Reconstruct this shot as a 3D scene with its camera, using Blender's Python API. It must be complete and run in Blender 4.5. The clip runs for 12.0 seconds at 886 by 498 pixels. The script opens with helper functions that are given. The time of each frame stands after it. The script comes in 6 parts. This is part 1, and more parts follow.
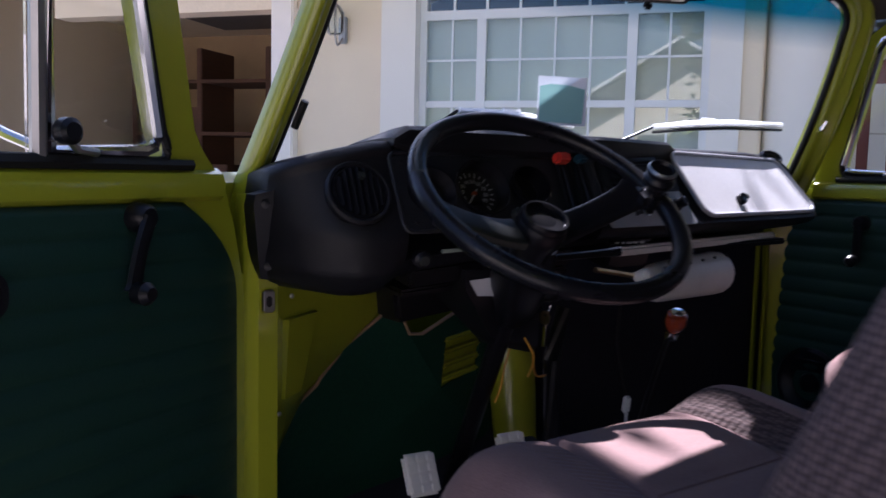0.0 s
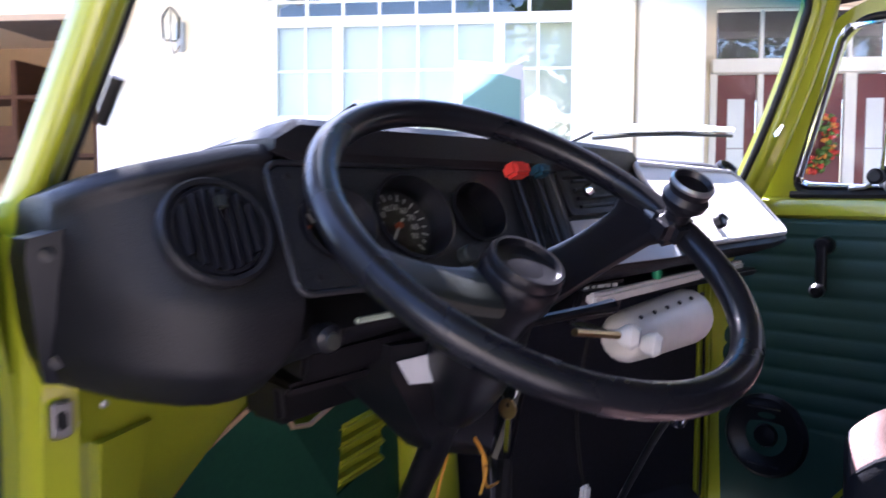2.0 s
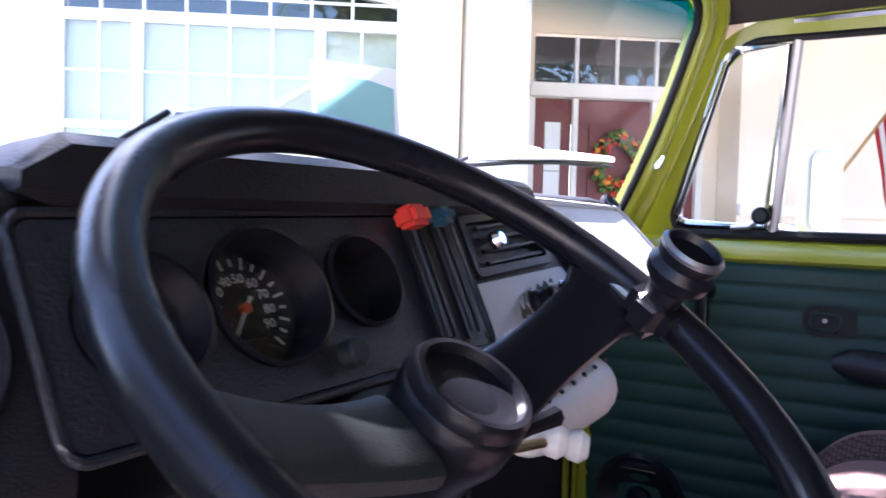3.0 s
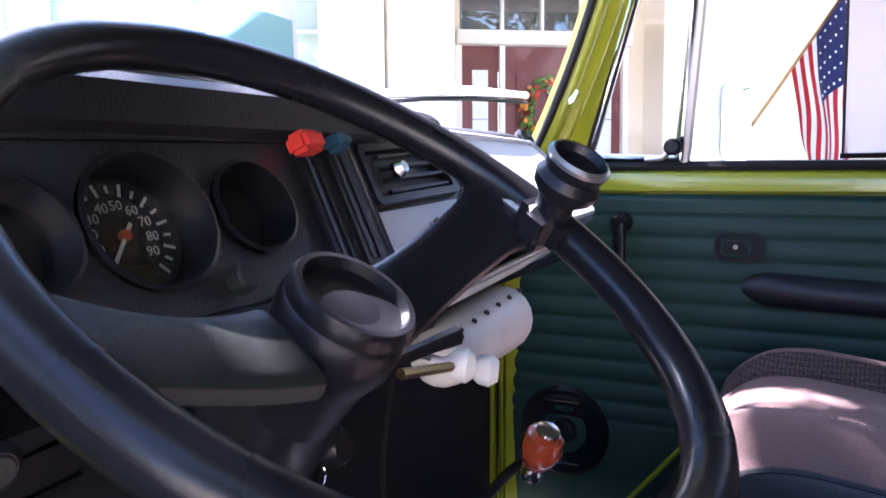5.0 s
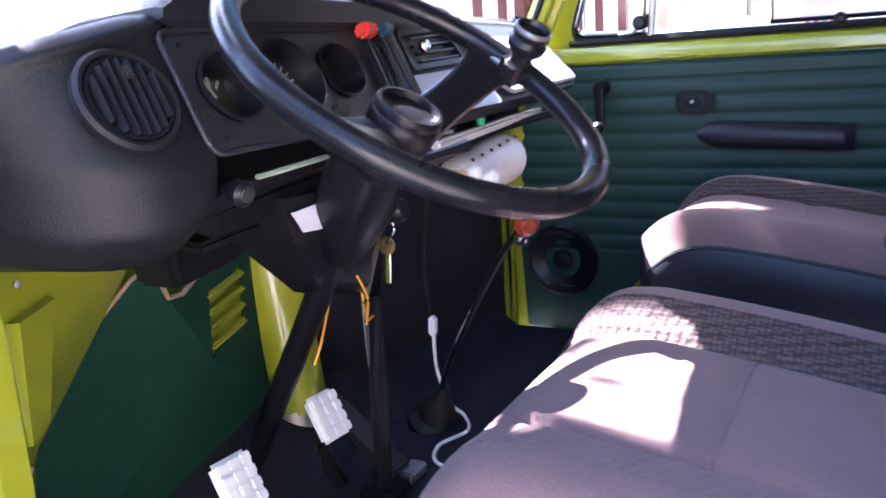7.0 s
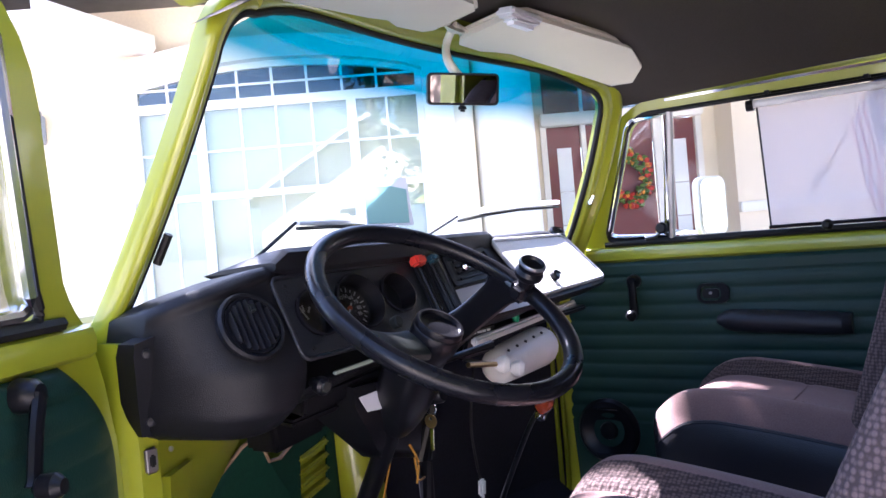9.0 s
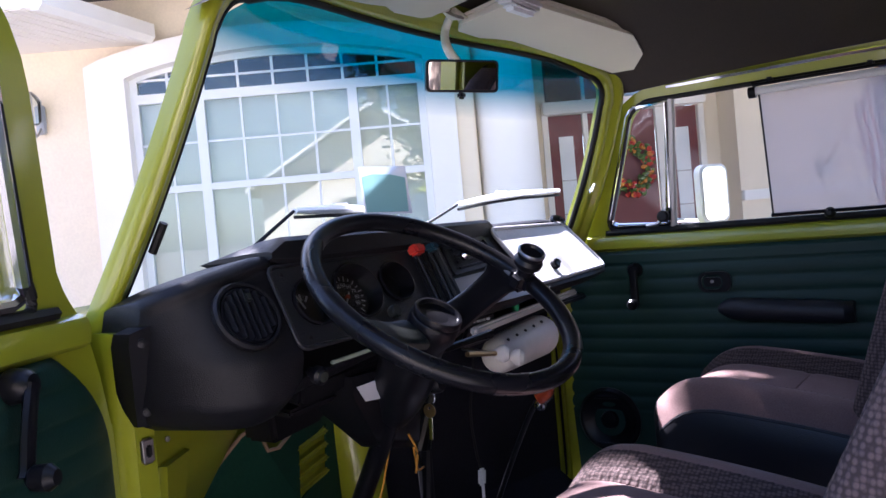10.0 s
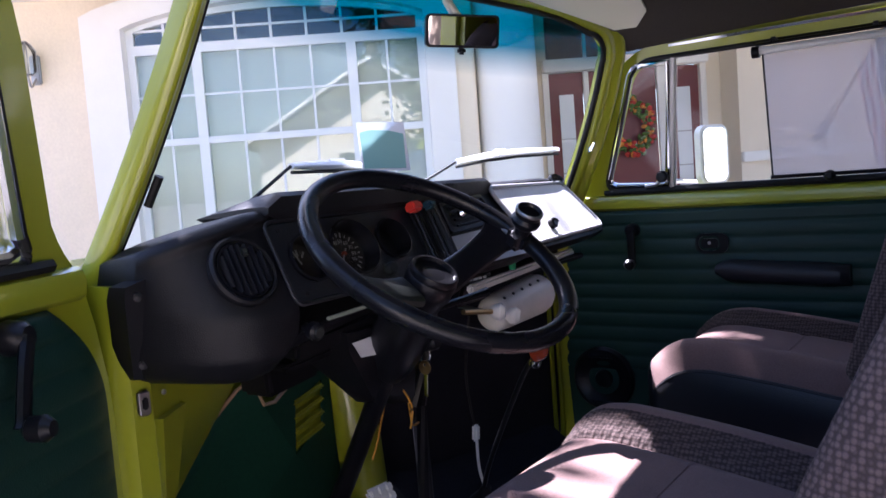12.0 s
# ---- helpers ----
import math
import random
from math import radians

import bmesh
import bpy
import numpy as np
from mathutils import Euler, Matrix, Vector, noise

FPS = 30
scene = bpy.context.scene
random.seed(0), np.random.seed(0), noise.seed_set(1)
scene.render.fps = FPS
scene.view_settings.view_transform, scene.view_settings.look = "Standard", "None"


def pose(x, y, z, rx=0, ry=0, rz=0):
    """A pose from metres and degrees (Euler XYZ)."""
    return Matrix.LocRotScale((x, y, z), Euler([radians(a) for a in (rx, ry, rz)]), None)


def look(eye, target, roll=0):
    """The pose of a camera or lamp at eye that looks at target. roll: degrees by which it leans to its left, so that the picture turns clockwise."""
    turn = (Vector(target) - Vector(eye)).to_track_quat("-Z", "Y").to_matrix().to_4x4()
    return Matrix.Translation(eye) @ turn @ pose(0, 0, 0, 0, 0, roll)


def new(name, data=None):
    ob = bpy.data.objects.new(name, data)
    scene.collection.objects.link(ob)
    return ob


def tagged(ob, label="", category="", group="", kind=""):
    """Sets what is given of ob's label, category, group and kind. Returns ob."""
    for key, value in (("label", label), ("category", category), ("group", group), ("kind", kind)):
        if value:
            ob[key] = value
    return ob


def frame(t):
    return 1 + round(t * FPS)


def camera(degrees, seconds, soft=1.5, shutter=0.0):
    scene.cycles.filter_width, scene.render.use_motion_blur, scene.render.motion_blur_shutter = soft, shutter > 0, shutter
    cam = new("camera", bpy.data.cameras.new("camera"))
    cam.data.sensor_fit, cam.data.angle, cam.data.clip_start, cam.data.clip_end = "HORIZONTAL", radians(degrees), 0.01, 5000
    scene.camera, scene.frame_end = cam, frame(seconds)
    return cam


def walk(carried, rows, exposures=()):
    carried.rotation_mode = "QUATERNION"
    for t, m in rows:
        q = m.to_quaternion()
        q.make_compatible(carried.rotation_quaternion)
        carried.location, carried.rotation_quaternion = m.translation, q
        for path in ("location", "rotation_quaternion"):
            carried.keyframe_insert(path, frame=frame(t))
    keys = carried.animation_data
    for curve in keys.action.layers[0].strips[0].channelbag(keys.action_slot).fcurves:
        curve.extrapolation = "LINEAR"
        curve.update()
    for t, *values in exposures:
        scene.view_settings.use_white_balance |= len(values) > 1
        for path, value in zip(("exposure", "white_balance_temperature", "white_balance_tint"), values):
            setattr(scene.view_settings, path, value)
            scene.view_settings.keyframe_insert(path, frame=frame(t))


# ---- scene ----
cam = camera(56.0, 12.0, shutter=0.5)
PATH = [
    (0, (-1.166, -1.033, 1.255), (-0.024, 0.598, 1.067), 1.3),
    (0.5, (-1.149, -0.83, 1.23), (0.026, 0.771, 0.99), 1.4),
    (1, (-1.161, -0.759, 1.206), (0.08, 0.778, 0.899), 5.2),
    (1.2, (-1.159, -0.742, 1.236), (0.113, 0.772, 0.936), 4.5),
    (1.5, (-1.1, -0.71, 1.252), (0.28, 0.72, 1.027), 2.5),
    (2, (-0.952, -0.625, 1.253), (0.467, 0.778, 1.119), 0.3),
    (2.5, (-0.842, -0.536, 1.28), (0.767, 0.651, 1.248), -0.6),
    (3, (-0.77, -0.386, 1.285), (0.933, 0.658, 1.19), 1.5),
    (3.5, (-0.752, -0.393, 1.283), (1.007, 0.555, 1.188), 0.0),
    (5.5, (-0.752, -0.432, 1.237), (0.996, 0.506, 0.983), -0.6),
    (6, (-0.862, -0.533, 1.213), (0.713, 0.647, 0.855), -3.6),
    (6.5, (-0.99, -0.536, 1.225), (0.646, 0.551, 0.849), -2.9),
    (7, (-1.104, -0.594, 1.237), (0.604, 0.348, 0.797), -3.8),
    (7.5, (-1.217, -0.737, 1.289), (0.477, 0.272, 0.955), -1.9),
    (7.7, (-1.269, -0.788, 1.305), (0.389, 0.295, 1.024), -3.6),
    (9.3, (-1.342, -0.845, 1.316), (0.306, 0.288, 1.292), -5.0),
    (9.5, (-1.338, -0.845, 1.315), (0.305, 0.294, 1.256), -5.4),
    (10, (-1.329, -0.843, 1.314), (0.313, 0.298, 1.258), -5.1),
    (10.5, (-1.331, -0.843, 1.315), (0.312, 0.296, 1.254), -5.1),
    (11, (-1.325, -0.841, 1.314), (0.314, 0.301, 1.221), -5.1),
    (11.5, (-1.322, -0.84, 1.315), (0.309, 0.311, 1.202), -5.3),
    (12, (-1.325, -0.841, 1.314), (0.311, 0.299, 1.156), -4.3),
]
K, TINT = 5600, 28
EXPOSURES = [(t, stops + 3.35, K, TINT) for t, stops in ((0.0, -1.1), (0.6, -0.75), (1.0, 0.05), (1.5, 0.85), (2.0, 0.9), (2.5, 1.0), (3.0, 0.9), (3.6, 0.95),
             (5.4, 1.35), (6.5, 1.65), (7.6, 1.95), (9.3, 0.45), (9.7, 0.05), (11.0, -0.12), (12.0, -0.22))]
walk(cam, [(t, look(eye, target, roll)) for t, eye, target, roll in PATH], EXPOSURES)

# ---- world and sun ----
SUN = Vector((0.27, 0.69, 1.0)).normalized()
world = bpy.data.worlds.new("sky")
scene.world = world
world.use_nodes = True
wn = world.node_tree.nodes
sky = wn.new("ShaderNodeTexSky")
sky.sky_type, sky.sun_disc = "NISHITA", False
sky.sun_elevation, sky.sun_rotation = math.asin(SUN.z), math.atan2(SUN.x, SUN.y)
world.node_tree.links.new(sky.outputs[0], wn["Background"].inputs[0])
wn["Background"].inputs[1].default_value = 0.055
sun = new("sun", bpy.data.lights.new("sun", "SUN"))
sun.data.energy, sun.data.angle, sun.data.color = 5.0, radians(0.53), (1.0, 0.95, 0.88)
sun.matrix_world = look(SUN * 30, (0, 0, 0))


# ---- materials ----
def material(name, color, rough=0.5, metal=0.0, coat=0.0, spec=0.5, grain=0.0, grain_scale=200.0, vary=0.15, vary_scale=6.0,
             bump=0.0, bump_scale=300.0, trans=0.0, sheen=0.0, stretch=(1, 1, 1), voronoi=False):
    """A surface with variation at two scales: broad blotches and fine grain, and a fine relief."""
    m = bpy.data.materials.new(name)
    m.use_nodes = True
    nt = m.node_tree
    b = nt.nodes["Principled BSDF"]
    b.inputs["Metallic"].default_value = metal
    b.inputs["Coat Weight"].default_value = coat
    b.inputs["Coat Roughness"].default_value = 0.08
    b.inputs["Specular IOR Level"].default_value = spec
    b.inputs["Transmission Weight"].default_value = trans
    b.inputs["Sheen Weight"].default_value = sheen
    tc = nt.nodes.new("ShaderNodeTexCoord")
    mp = nt.nodes.new("ShaderNodeMapping")
    mp.inputs["Scale"].default_value = stretch
    nt.links.new(tc.outputs["Object"], mp.inputs["Vector"])
    big = nt.nodes.new("ShaderNodeTexNoise")
    big.inputs["Scale"].default_value, big.inputs["Detail"].default_value = vary_scale, 5
    fine = nt.nodes.new("ShaderNodeTexNoise")
    fine.inputs["Scale"].default_value, fine.inputs["Detail"].default_value = grain_scale, 2
    for n in (big, fine):
        nt.links.new(mp.outputs[0], n.inputs["Vector"])
    add = nt.nodes.new("ShaderNodeMath")
    add.operation = "MULTIPLY_ADD"
    add.inputs[1].default_value = vary * 2
    add.inputs[2].default_value = 1 - vary - grain
    nt.links.new(big.outputs[0], add.inputs[0])
    add2 = nt.nodes.new("ShaderNodeMath")
    add2.operation = "MULTIPLY_ADD"
    add2.inputs[1].default_value = grain * 2
    nt.links.new(fine.outputs[0], add2.inputs[0])
    nt.links.new(add.outputs[0], add2.inputs[2])
    mix = nt.nodes.new("ShaderNodeMix")
    mix.data_type, mix.blend_type = "RGBA", "MULTIPLY"
    mix.inputs[0].default_value = 1.0
    mix.inputs[6].default_value = (*color, 1)
    nt.links.new(add2.outputs[0], mix.inputs[7])
    nt.links.new(mix.outputs[2], b.inputs["Base Color"])
    r = nt.nodes.new("ShaderNodeMapRange")
    r.inputs[3].default_value, r.inputs[4].default_value = max(0.02, rough * 0.8), min(1, rough * 1.2)
    nt.links.new(big.outputs[0], r.inputs[0])
    nt.links.new(r.outputs[0], b.inputs["Roughness"])
    if bump:
        src = nt.nodes.new("ShaderNodeTexVoronoi" if voronoi else "ShaderNodeTexNoise")
        src.inputs["Scale"].default_value = bump_scale
        nt.links.new(mp.outputs[0], src.inputs["Vector"])
        bp = nt.nodes.new("ShaderNodeBump")
        bp.inputs["Strength"].default_value = bump
        bp.inputs["Distance"].default_value = 0.002
        nt.links.new(src.outputs[0], bp.inputs["Height"])
        nt.links.new(bp.outputs[0], b.inputs["Normal"])
    return m


LIME = material("lime_paint", (0.29, 0.315, 0.012), 0.32, coat=0.7, vary=0.06, grain=0.02, bump=0.04, bump_scale=60)
BLACK_DASH = material("black_dash_vinyl", (0.008, 0.008, 0.010), 0.45, spec=0.25, vary=0.15, grain=0.1, bump=0.35, bump_scale=700)
BLACK_PLASTIC = material("black_plastic", (0.007, 0.007, 0.009), 0.32, spec=0.22, vary=0.2, grain=0.05, bump=0.06, bump_scale=400)
BLACK_RUBBER = material("black_rubber", (0.009, 0.009, 0.009), 0.55, spec=0.3, vary=0.25, bump=0.1, bump_scale=300)
BLACK_VINYL = material("black_vinyl", (0.012, 0.012, 0.016), 0.45, spec=0.4, vary=0.2, bump=0.25, bump_scale=500)
PAD_GREY = material("grey_green_spoke_plastic", (0.017, 0.020, 0.018), 0.45, spec=0.3, vary=0.3, vary_scale=25, bump=0.2, bump_scale=500)
# near white puts the sunlight on the black lid into its colour
SUNLIT_LID_VINYL = material("sunlit_lid_vinyl", (0.74, 0.73, 0.72), 0.42, spec=0.5, vary=0.2, grain=0.08, bump=0.3, bump_scale=700)
# white paints the sun on the shelf lip and the cover below
SUNLIT_VINYL = material("white_vinyl", (0.74, 0.72, 0.69), 0.4, spec=0.5, vary=0.15, vary_scale=20, bump=0.2, bump_scale=500)
PANEL_BLACK = material("grained_panel_plastic", (0.012, 0.013, 0.016), 0.36, spec=0.55, vary=0.2, vary_scale=30, grain=0.08, bump=0.45, bump_scale=420)
# pale tone carries the sunlit sheen of the switch panel in its colour
SHEEN_GREY = material("sheen_grey_plastic", (0.42, 0.42, 0.43), 0.3, spec=0.5, vary=0.2, vary_scale=12, bump=0.1, bump_scale=500)
RIM_BLACK = material("smooth_black_rim", (0.007, 0.007, 0.009), 0.28, spec=0.25, vary=0.2, bump=0.05, bump_scale=200)
GREEN_VINYL = material("dark_green_vinyl", (0.008, 0.034, 0.025), 0.5, spec=0.3, vary=0.2, grain=0.12, bump=0.25, bump_scale=450)
GREEN_BOARD = material("dark_green_board", (0.006, 0.042, 0.026), 0.75, spec=0.2, vary=0.3, grain=0.2, grain_scale=120, bump=0.2)
BOARD_EDGE = material("raw_board_edge", (0.3, 0.2, 0.12), 0.9, vary=0.3, grain=0.2)
VELOUR = material("mauve_grey_velour", (0.175, 0.108, 0.100), 0.95, spec=0.15, vary=0.2, grain=0.25, grain_scale=350, vary_scale=14, bump=0.4, bump_scale=500, sheen=0.1)
def weave(name, light, dark, cells):
    """Cloth with small raised cells in staggered rows."""
    m = material(name, light, 0.95, spec=0.15, vary=0.12, grain=0.2, grain_scale=400)
    nt = m.node_tree
    b = nt.nodes["Principled BSDF"]
    old = b.inputs["Base Color"].links[0].from_socket
    vo = nt.nodes.new("ShaderNodeTexVoronoi")
    vo.inputs["Scale"].default_value = cells
    vo.inputs["Randomness"].default_value = 0.25
    tc = nt.nodes["Texture Coordinate"]
    nt.links.new(tc.outputs["Object"], vo.inputs["Vector"])
    mr = nt.nodes.new("ShaderNodeMapRange")
    mr.inputs[1].default_value, mr.inputs[2].default_value = 0.32, 0.62
    nt.links.new(vo.outputs["Distance"], mr.inputs[0])
    mix = nt.nodes.new("ShaderNodeMix")
    mix.data_type = "RGBA"
    mix.inputs[7].default_value = (*dark, 1)
    nt.links.new(mr.outputs[0], mix.inputs[0])
    nt.links.new(old, mix.inputs[6])
    nt.links.new(mix.outputs[2], b.inputs["Base Color"])
    bp = nt.nodes.new("ShaderNodeBump")
    bp.inputs["Strength"].default_value, bp.inputs["Distance"].default_value = 0.35, 0.002
    bp.invert = True
    nt.links.new(mr.outputs[0], bp.inputs["Height"])
    nt.links.new(bp.outputs[0], b.inputs["Normal"])
    return m


TWEED = weave("honeycomb_tweed", (0.112, 0.078, 0.073), (0.046, 0.033, 0.031), 165)
CARPET = material("black_carpet", (0.020, 0.020, 0.027), 0.98, spec=0.1, vary=0.35, grain=0.4, grain_scale=300, bump=0.8, bump_scale=500)
HEADLINER = material("brown_grey_headliner", (0.105, 0.090, 0.080), 0.95, spec=0.1, vary=0.1, grain=0.3, grain_scale=500, bump=0.5, bump_scale=700)
VISOR_CREAM = material("cream_vinyl", (0.68, 0.64, 0.52), 0.6, vary=0.08, bump=0.15, bump_scale=350)
CHROME = material("chrome", (0.78, 0.78, 0.78), 0.12, metal=1.0, vary=0.1)
STEEL = material("dull_steel", (0.42, 0.42, 0.42), 0.4, metal=1.0, vary=0.25)
RED_PLASTIC = material("red_plastic", (0.55, 0.035, 0.02), 0.4, vary=0.12)
BLUE_PLASTIC = material("dark_blue_plastic", (0.01, 0.05, 0.075), 0.4, vary=0.12)
GREEN_PLASTIC = material("green_plastic", (0.01, 0.35, 0.15), 0.4, vary=0.12)
WHITE_PLASTIC = material("white_plastic", (0.75, 0.75, 0.74), 0.45, vary=0.08)
WHITE_PAPER = material("white_paper", (0.78, 0.78, 0.76), 0.85, vary=0.06)
DULL_PAPER = material("dull_paper", (0.46, 0.47, 0.50), 0.85, vary=0.15, vary_scale=30)
ORANGE_WIRE = material("yellow_wire", (0.55, 0.26, 0.03), 0.5, vary=0.1)
WOOD_KNOB = material("varnished_red_wood", (0.22, 0.035, 0.012), 0.2, coat=0.8, vary=0.35, vary_scale=40, stretch=(1, 1, 5))
BRASS = material("brass", (0.6, 0.42, 0.2), 0.3, metal=1.0, vary=0.2)
DIAL_BLACK = material("dial_black", (0.008, 0.008, 0.009), 0.5, vary=0.1)
DIAL_WHITE = material("dial_print_white", (0.75, 0.75, 0.72), 0.6, vary=0.05)
DIAL_RED = material("dial_print_red", (0.6, 0.1, 0.03), 0.6, vary=0.05)
PALE_STRIP = material("pale_green_plastic", (0.32, 0.38, 0.32), 0.5, vary=0.2)
CARD_GREEN = material("printed_green_card", (0.25, 0.45, 0.38), 0.7, vary=0.1)
MIRROR = material("mirror_glass", (0.9, 0.9, 0.9), 0.02, metal=1.0, vary=0.01)
STUCCO = material("cream_stucco", (0.85, 0.74, 0.57), 0.95, vary=0.06, grain=0.08, grain_scale=60, bump=0.5, bump_scale=90)
TRIM_WHITE = material("white_trim_paint", (0.88, 0.85, 0.79), 0.8, vary=0.05, grain=0.04, bump=0.2, bump_scale=80)
SASH_WHITE = material("white_vinyl_sash", (0.82, 0.84, 0.85), 0.45, vary=0.04)
BLIND = material("closed_blind", (0.82, 0.82, 0.74), 0.8, vary=0.08, vary_scale=3, stretch=(1, 1, 30))
# near-black backing paints the shade of unlit rooms in window openings
UNLIT_ROOM = material("unlit_room_backing", (0.03, 0.03, 0.035), 0.9, vary=0.2)
DOOR_RED = material("oxblood_door_paint", (0.16, 0.028, 0.028), 0.45, vary=0.15)
DRIVEWAY = material("grey_pavers", (0.20, 0.18, 0.165), 0.95, vary=0.18, vary_scale=1.2, grain=0.15, grain_scale=80, bump=0.4)
ROOF_SHINGLE = material("grey_shingle", (0.16, 0.145, 0.13), 0.95, vary=0.3, vary_scale=10)
WREATH_LEAF = material("wreath_leaf", (0.10, 0.17, 0.03), 0.7, vary=0.4, vary_scale=30)
WREATH_RED = material("wreath_red_flower", (0.6, 0.05, 0.03), 0.7, vary=0.3, vary_scale=30)
WREATH_ORANGE = material("wreath_orange_flower", (0.75, 0.28, 0.04), 0.7, vary=0.3, vary_scale=30)
FLAG_RED = material("flag_red", (0.55, 0.03, 0.04), 0.85, vary=0.1)
FLAG_WHITE = material("flag_white", (0.8, 0.8, 0.8), 0.85, vary=0.05)
FLAG_BLUE = material("flag_blue", (0.03, 0.04, 0.16), 0.85, vary=0.1)
FOLIAGE = material("foliage", (0.05, 0.10, 0.025), 0.7, vary=0.5, vary_scale=4)
BARK = material("bark", (0.16, 0.12, 0.09), 0.95, vary=0.3, vary_scale=8, bump=0.6, bump_scale=30)
BROWN_SHELF = material("brown_timber", (0.12, 0.06, 0.035), 0.8, vary=0.35, vary_scale=5, stretch=(1, 1, 6))
PEACH = material("peach_wall", (0.62, 0.42, 0.30), 0.9, vary=0.08)
TAN_DOOR = material("tan_panel", (0.5, 0.36, 0.2), 0.7, vary=0.1)


def glass(name, tint=(1, 1, 1), gloss=0.06, band=None):
    """Thin clear glass: mostly see-through, with a mirror layer; band: a tinted top strip between two heights."""
    m = bpy.data.materials.new(name)
    m.use_nodes = True
    nt = m.node_tree
    nt.nodes.remove(nt.nodes["Principled BSDF"])
    out = nt.nodes["Material Output"]
    tr = nt.nodes.new("ShaderNodeBsdfTransparent")
    tr.inputs[0].default_value = (*tint, 1)
    gl = nt.nodes.new("ShaderNodeBsdfGlossy")
    gl.inputs["Roughness"].default_value = 0.015
    fr = nt.nodes.new("ShaderNodeFresnel")
    fr.inputs[0].default_value = 1.45
    mix = nt.nodes.new("ShaderNodeMixShader")
    sc = nt.nodes.new("ShaderNodeMath")
    sc.operation = "MULTIPLY"
    sc.inputs[1].default_value = gloss
    nt.links.new(fr.outputs[0], sc.inputs[0])
    nt.links.new(sc.outputs[0], mix.inputs[0])
    nt.links.new(tr.outputs[0], mix.inputs[1])
    nt.links.new(gl.outputs[0], mix.inputs[2])
    nt.links.new(mix.outputs[0], out.inputs[0])
    if band:
        tc = nt.nodes.new("ShaderNodeTexCoord")
        sp = nt.nodes.new("ShaderNodeSeparateXYZ")
        nt.links.new(tc.outputs["Object"], sp.inputs[0])
        mr = nt.nodes.new("ShaderNodeMapRange")
        mr.inputs[1].default_value, mr.inputs[2].default_value = band
        nt.links.new(sp.outputs[2], mr.inputs[0])
        rp = nt.nodes.new("ShaderNodeMix")
        rp.data_type = "RGBA"
        rp.inputs[6].default_value = (*tint, 1)
        rp.inputs[7].default_value = (0.0, 0.22, 0.36, 1)
        nt.links.new(mr.outputs[0], rp.inputs[0])
        nt.links.new(rp.outputs[2], tr.inputs[0])
    return m


GLASS = glass("clear_glass", (0.97, 0.985, 0.975), 0.7)
WINDSHIELD_GLASS = glass("windshield_glass", (0.93, 0.975, 0.965), 0.8, band=(1.535, 1.60))
HOUSE_GLASS = glass("house_window_glass", (0.90, 0.93, 0.92), 1.8)
GAUGE_GLASS = glass("gauge_glass", (0.97, 0.97, 0.97), 0.35)
SHADE_MESH = glass("grey_mesh_screen", (0.86, 0.83, 0.82), 0.02)
nt = SHADE_MESH.node_tree
veil = nt.nodes.new("ShaderNodeBsdfTranslucent")
veil.inputs[0].default_value = (0.85, 0.78, 0.76, 1)
over = nt.nodes.new("ShaderNodeMixShader")
over.inputs[0].default_value = 0.42
end = nt.nodes["Material Output"].inputs[0]
nt.links.new(end.links[0].from_socket, over.inputs[1])
nt.links.new(veil.outputs[0], over.inputs[2])
nt.links.new(over.outputs[0], end)


# ---- mesh helpers ----
def thing(name, label, category, group="", kind="", at=(0, 0, 0)):
    e = new(name)
    e.empty_display_size = 0.05
    e.location = at
    return tagged(e, label, category, group, kind)


def part(name, bm, mat, parent, label="", smooth=True, angle=0.6):
    me = bpy.data.meshes.new(name)
    bmesh.ops.recalc_face_normals(bm, faces=bm.faces)
    if smooth:
        for f in bm.faces:
            f.smooth = True
        for e in bm.edges:
            if len(e.link_faces) == 2 and e.calc_face_angle(0) > angle:
                e.smooth = False
    bm.to_mesh(me)
    bm.free()
    me.materials.append(mat)
    ob = new(name, me)
    if parent is not None:
        ob.parent = parent
        if parent.type == "EMPTY":
            ob.matrix_parent_inverse = Matrix.Translation(parent.location).inverted()
    if label:
        ob["label"] = label
    return ob


def box(size, at=(0, 0, 0), rot=None, bevel=0.0, seg=2, bm=None):
    bm = bm or bmesh.new()
    m = Matrix.Translation(at) @ (rot.to_4x4() if rot else Matrix()) @ Matrix.Diagonal((*size, 1))
    r = bmesh.ops.create_cube(bm, size=1, matrix=m)
    if bevel:
        es = list({e for v in r["verts"] for e in v.link_edges})
        bmesh.ops.bevel(bm, geom=es, offset=bevel, segments=seg, affect="EDGES", clamp_overlap=True)
    return bm


def turn(x=0, y=0, z=0):
    return Euler((radians(x), radians(y), radians(z))).to_matrix()


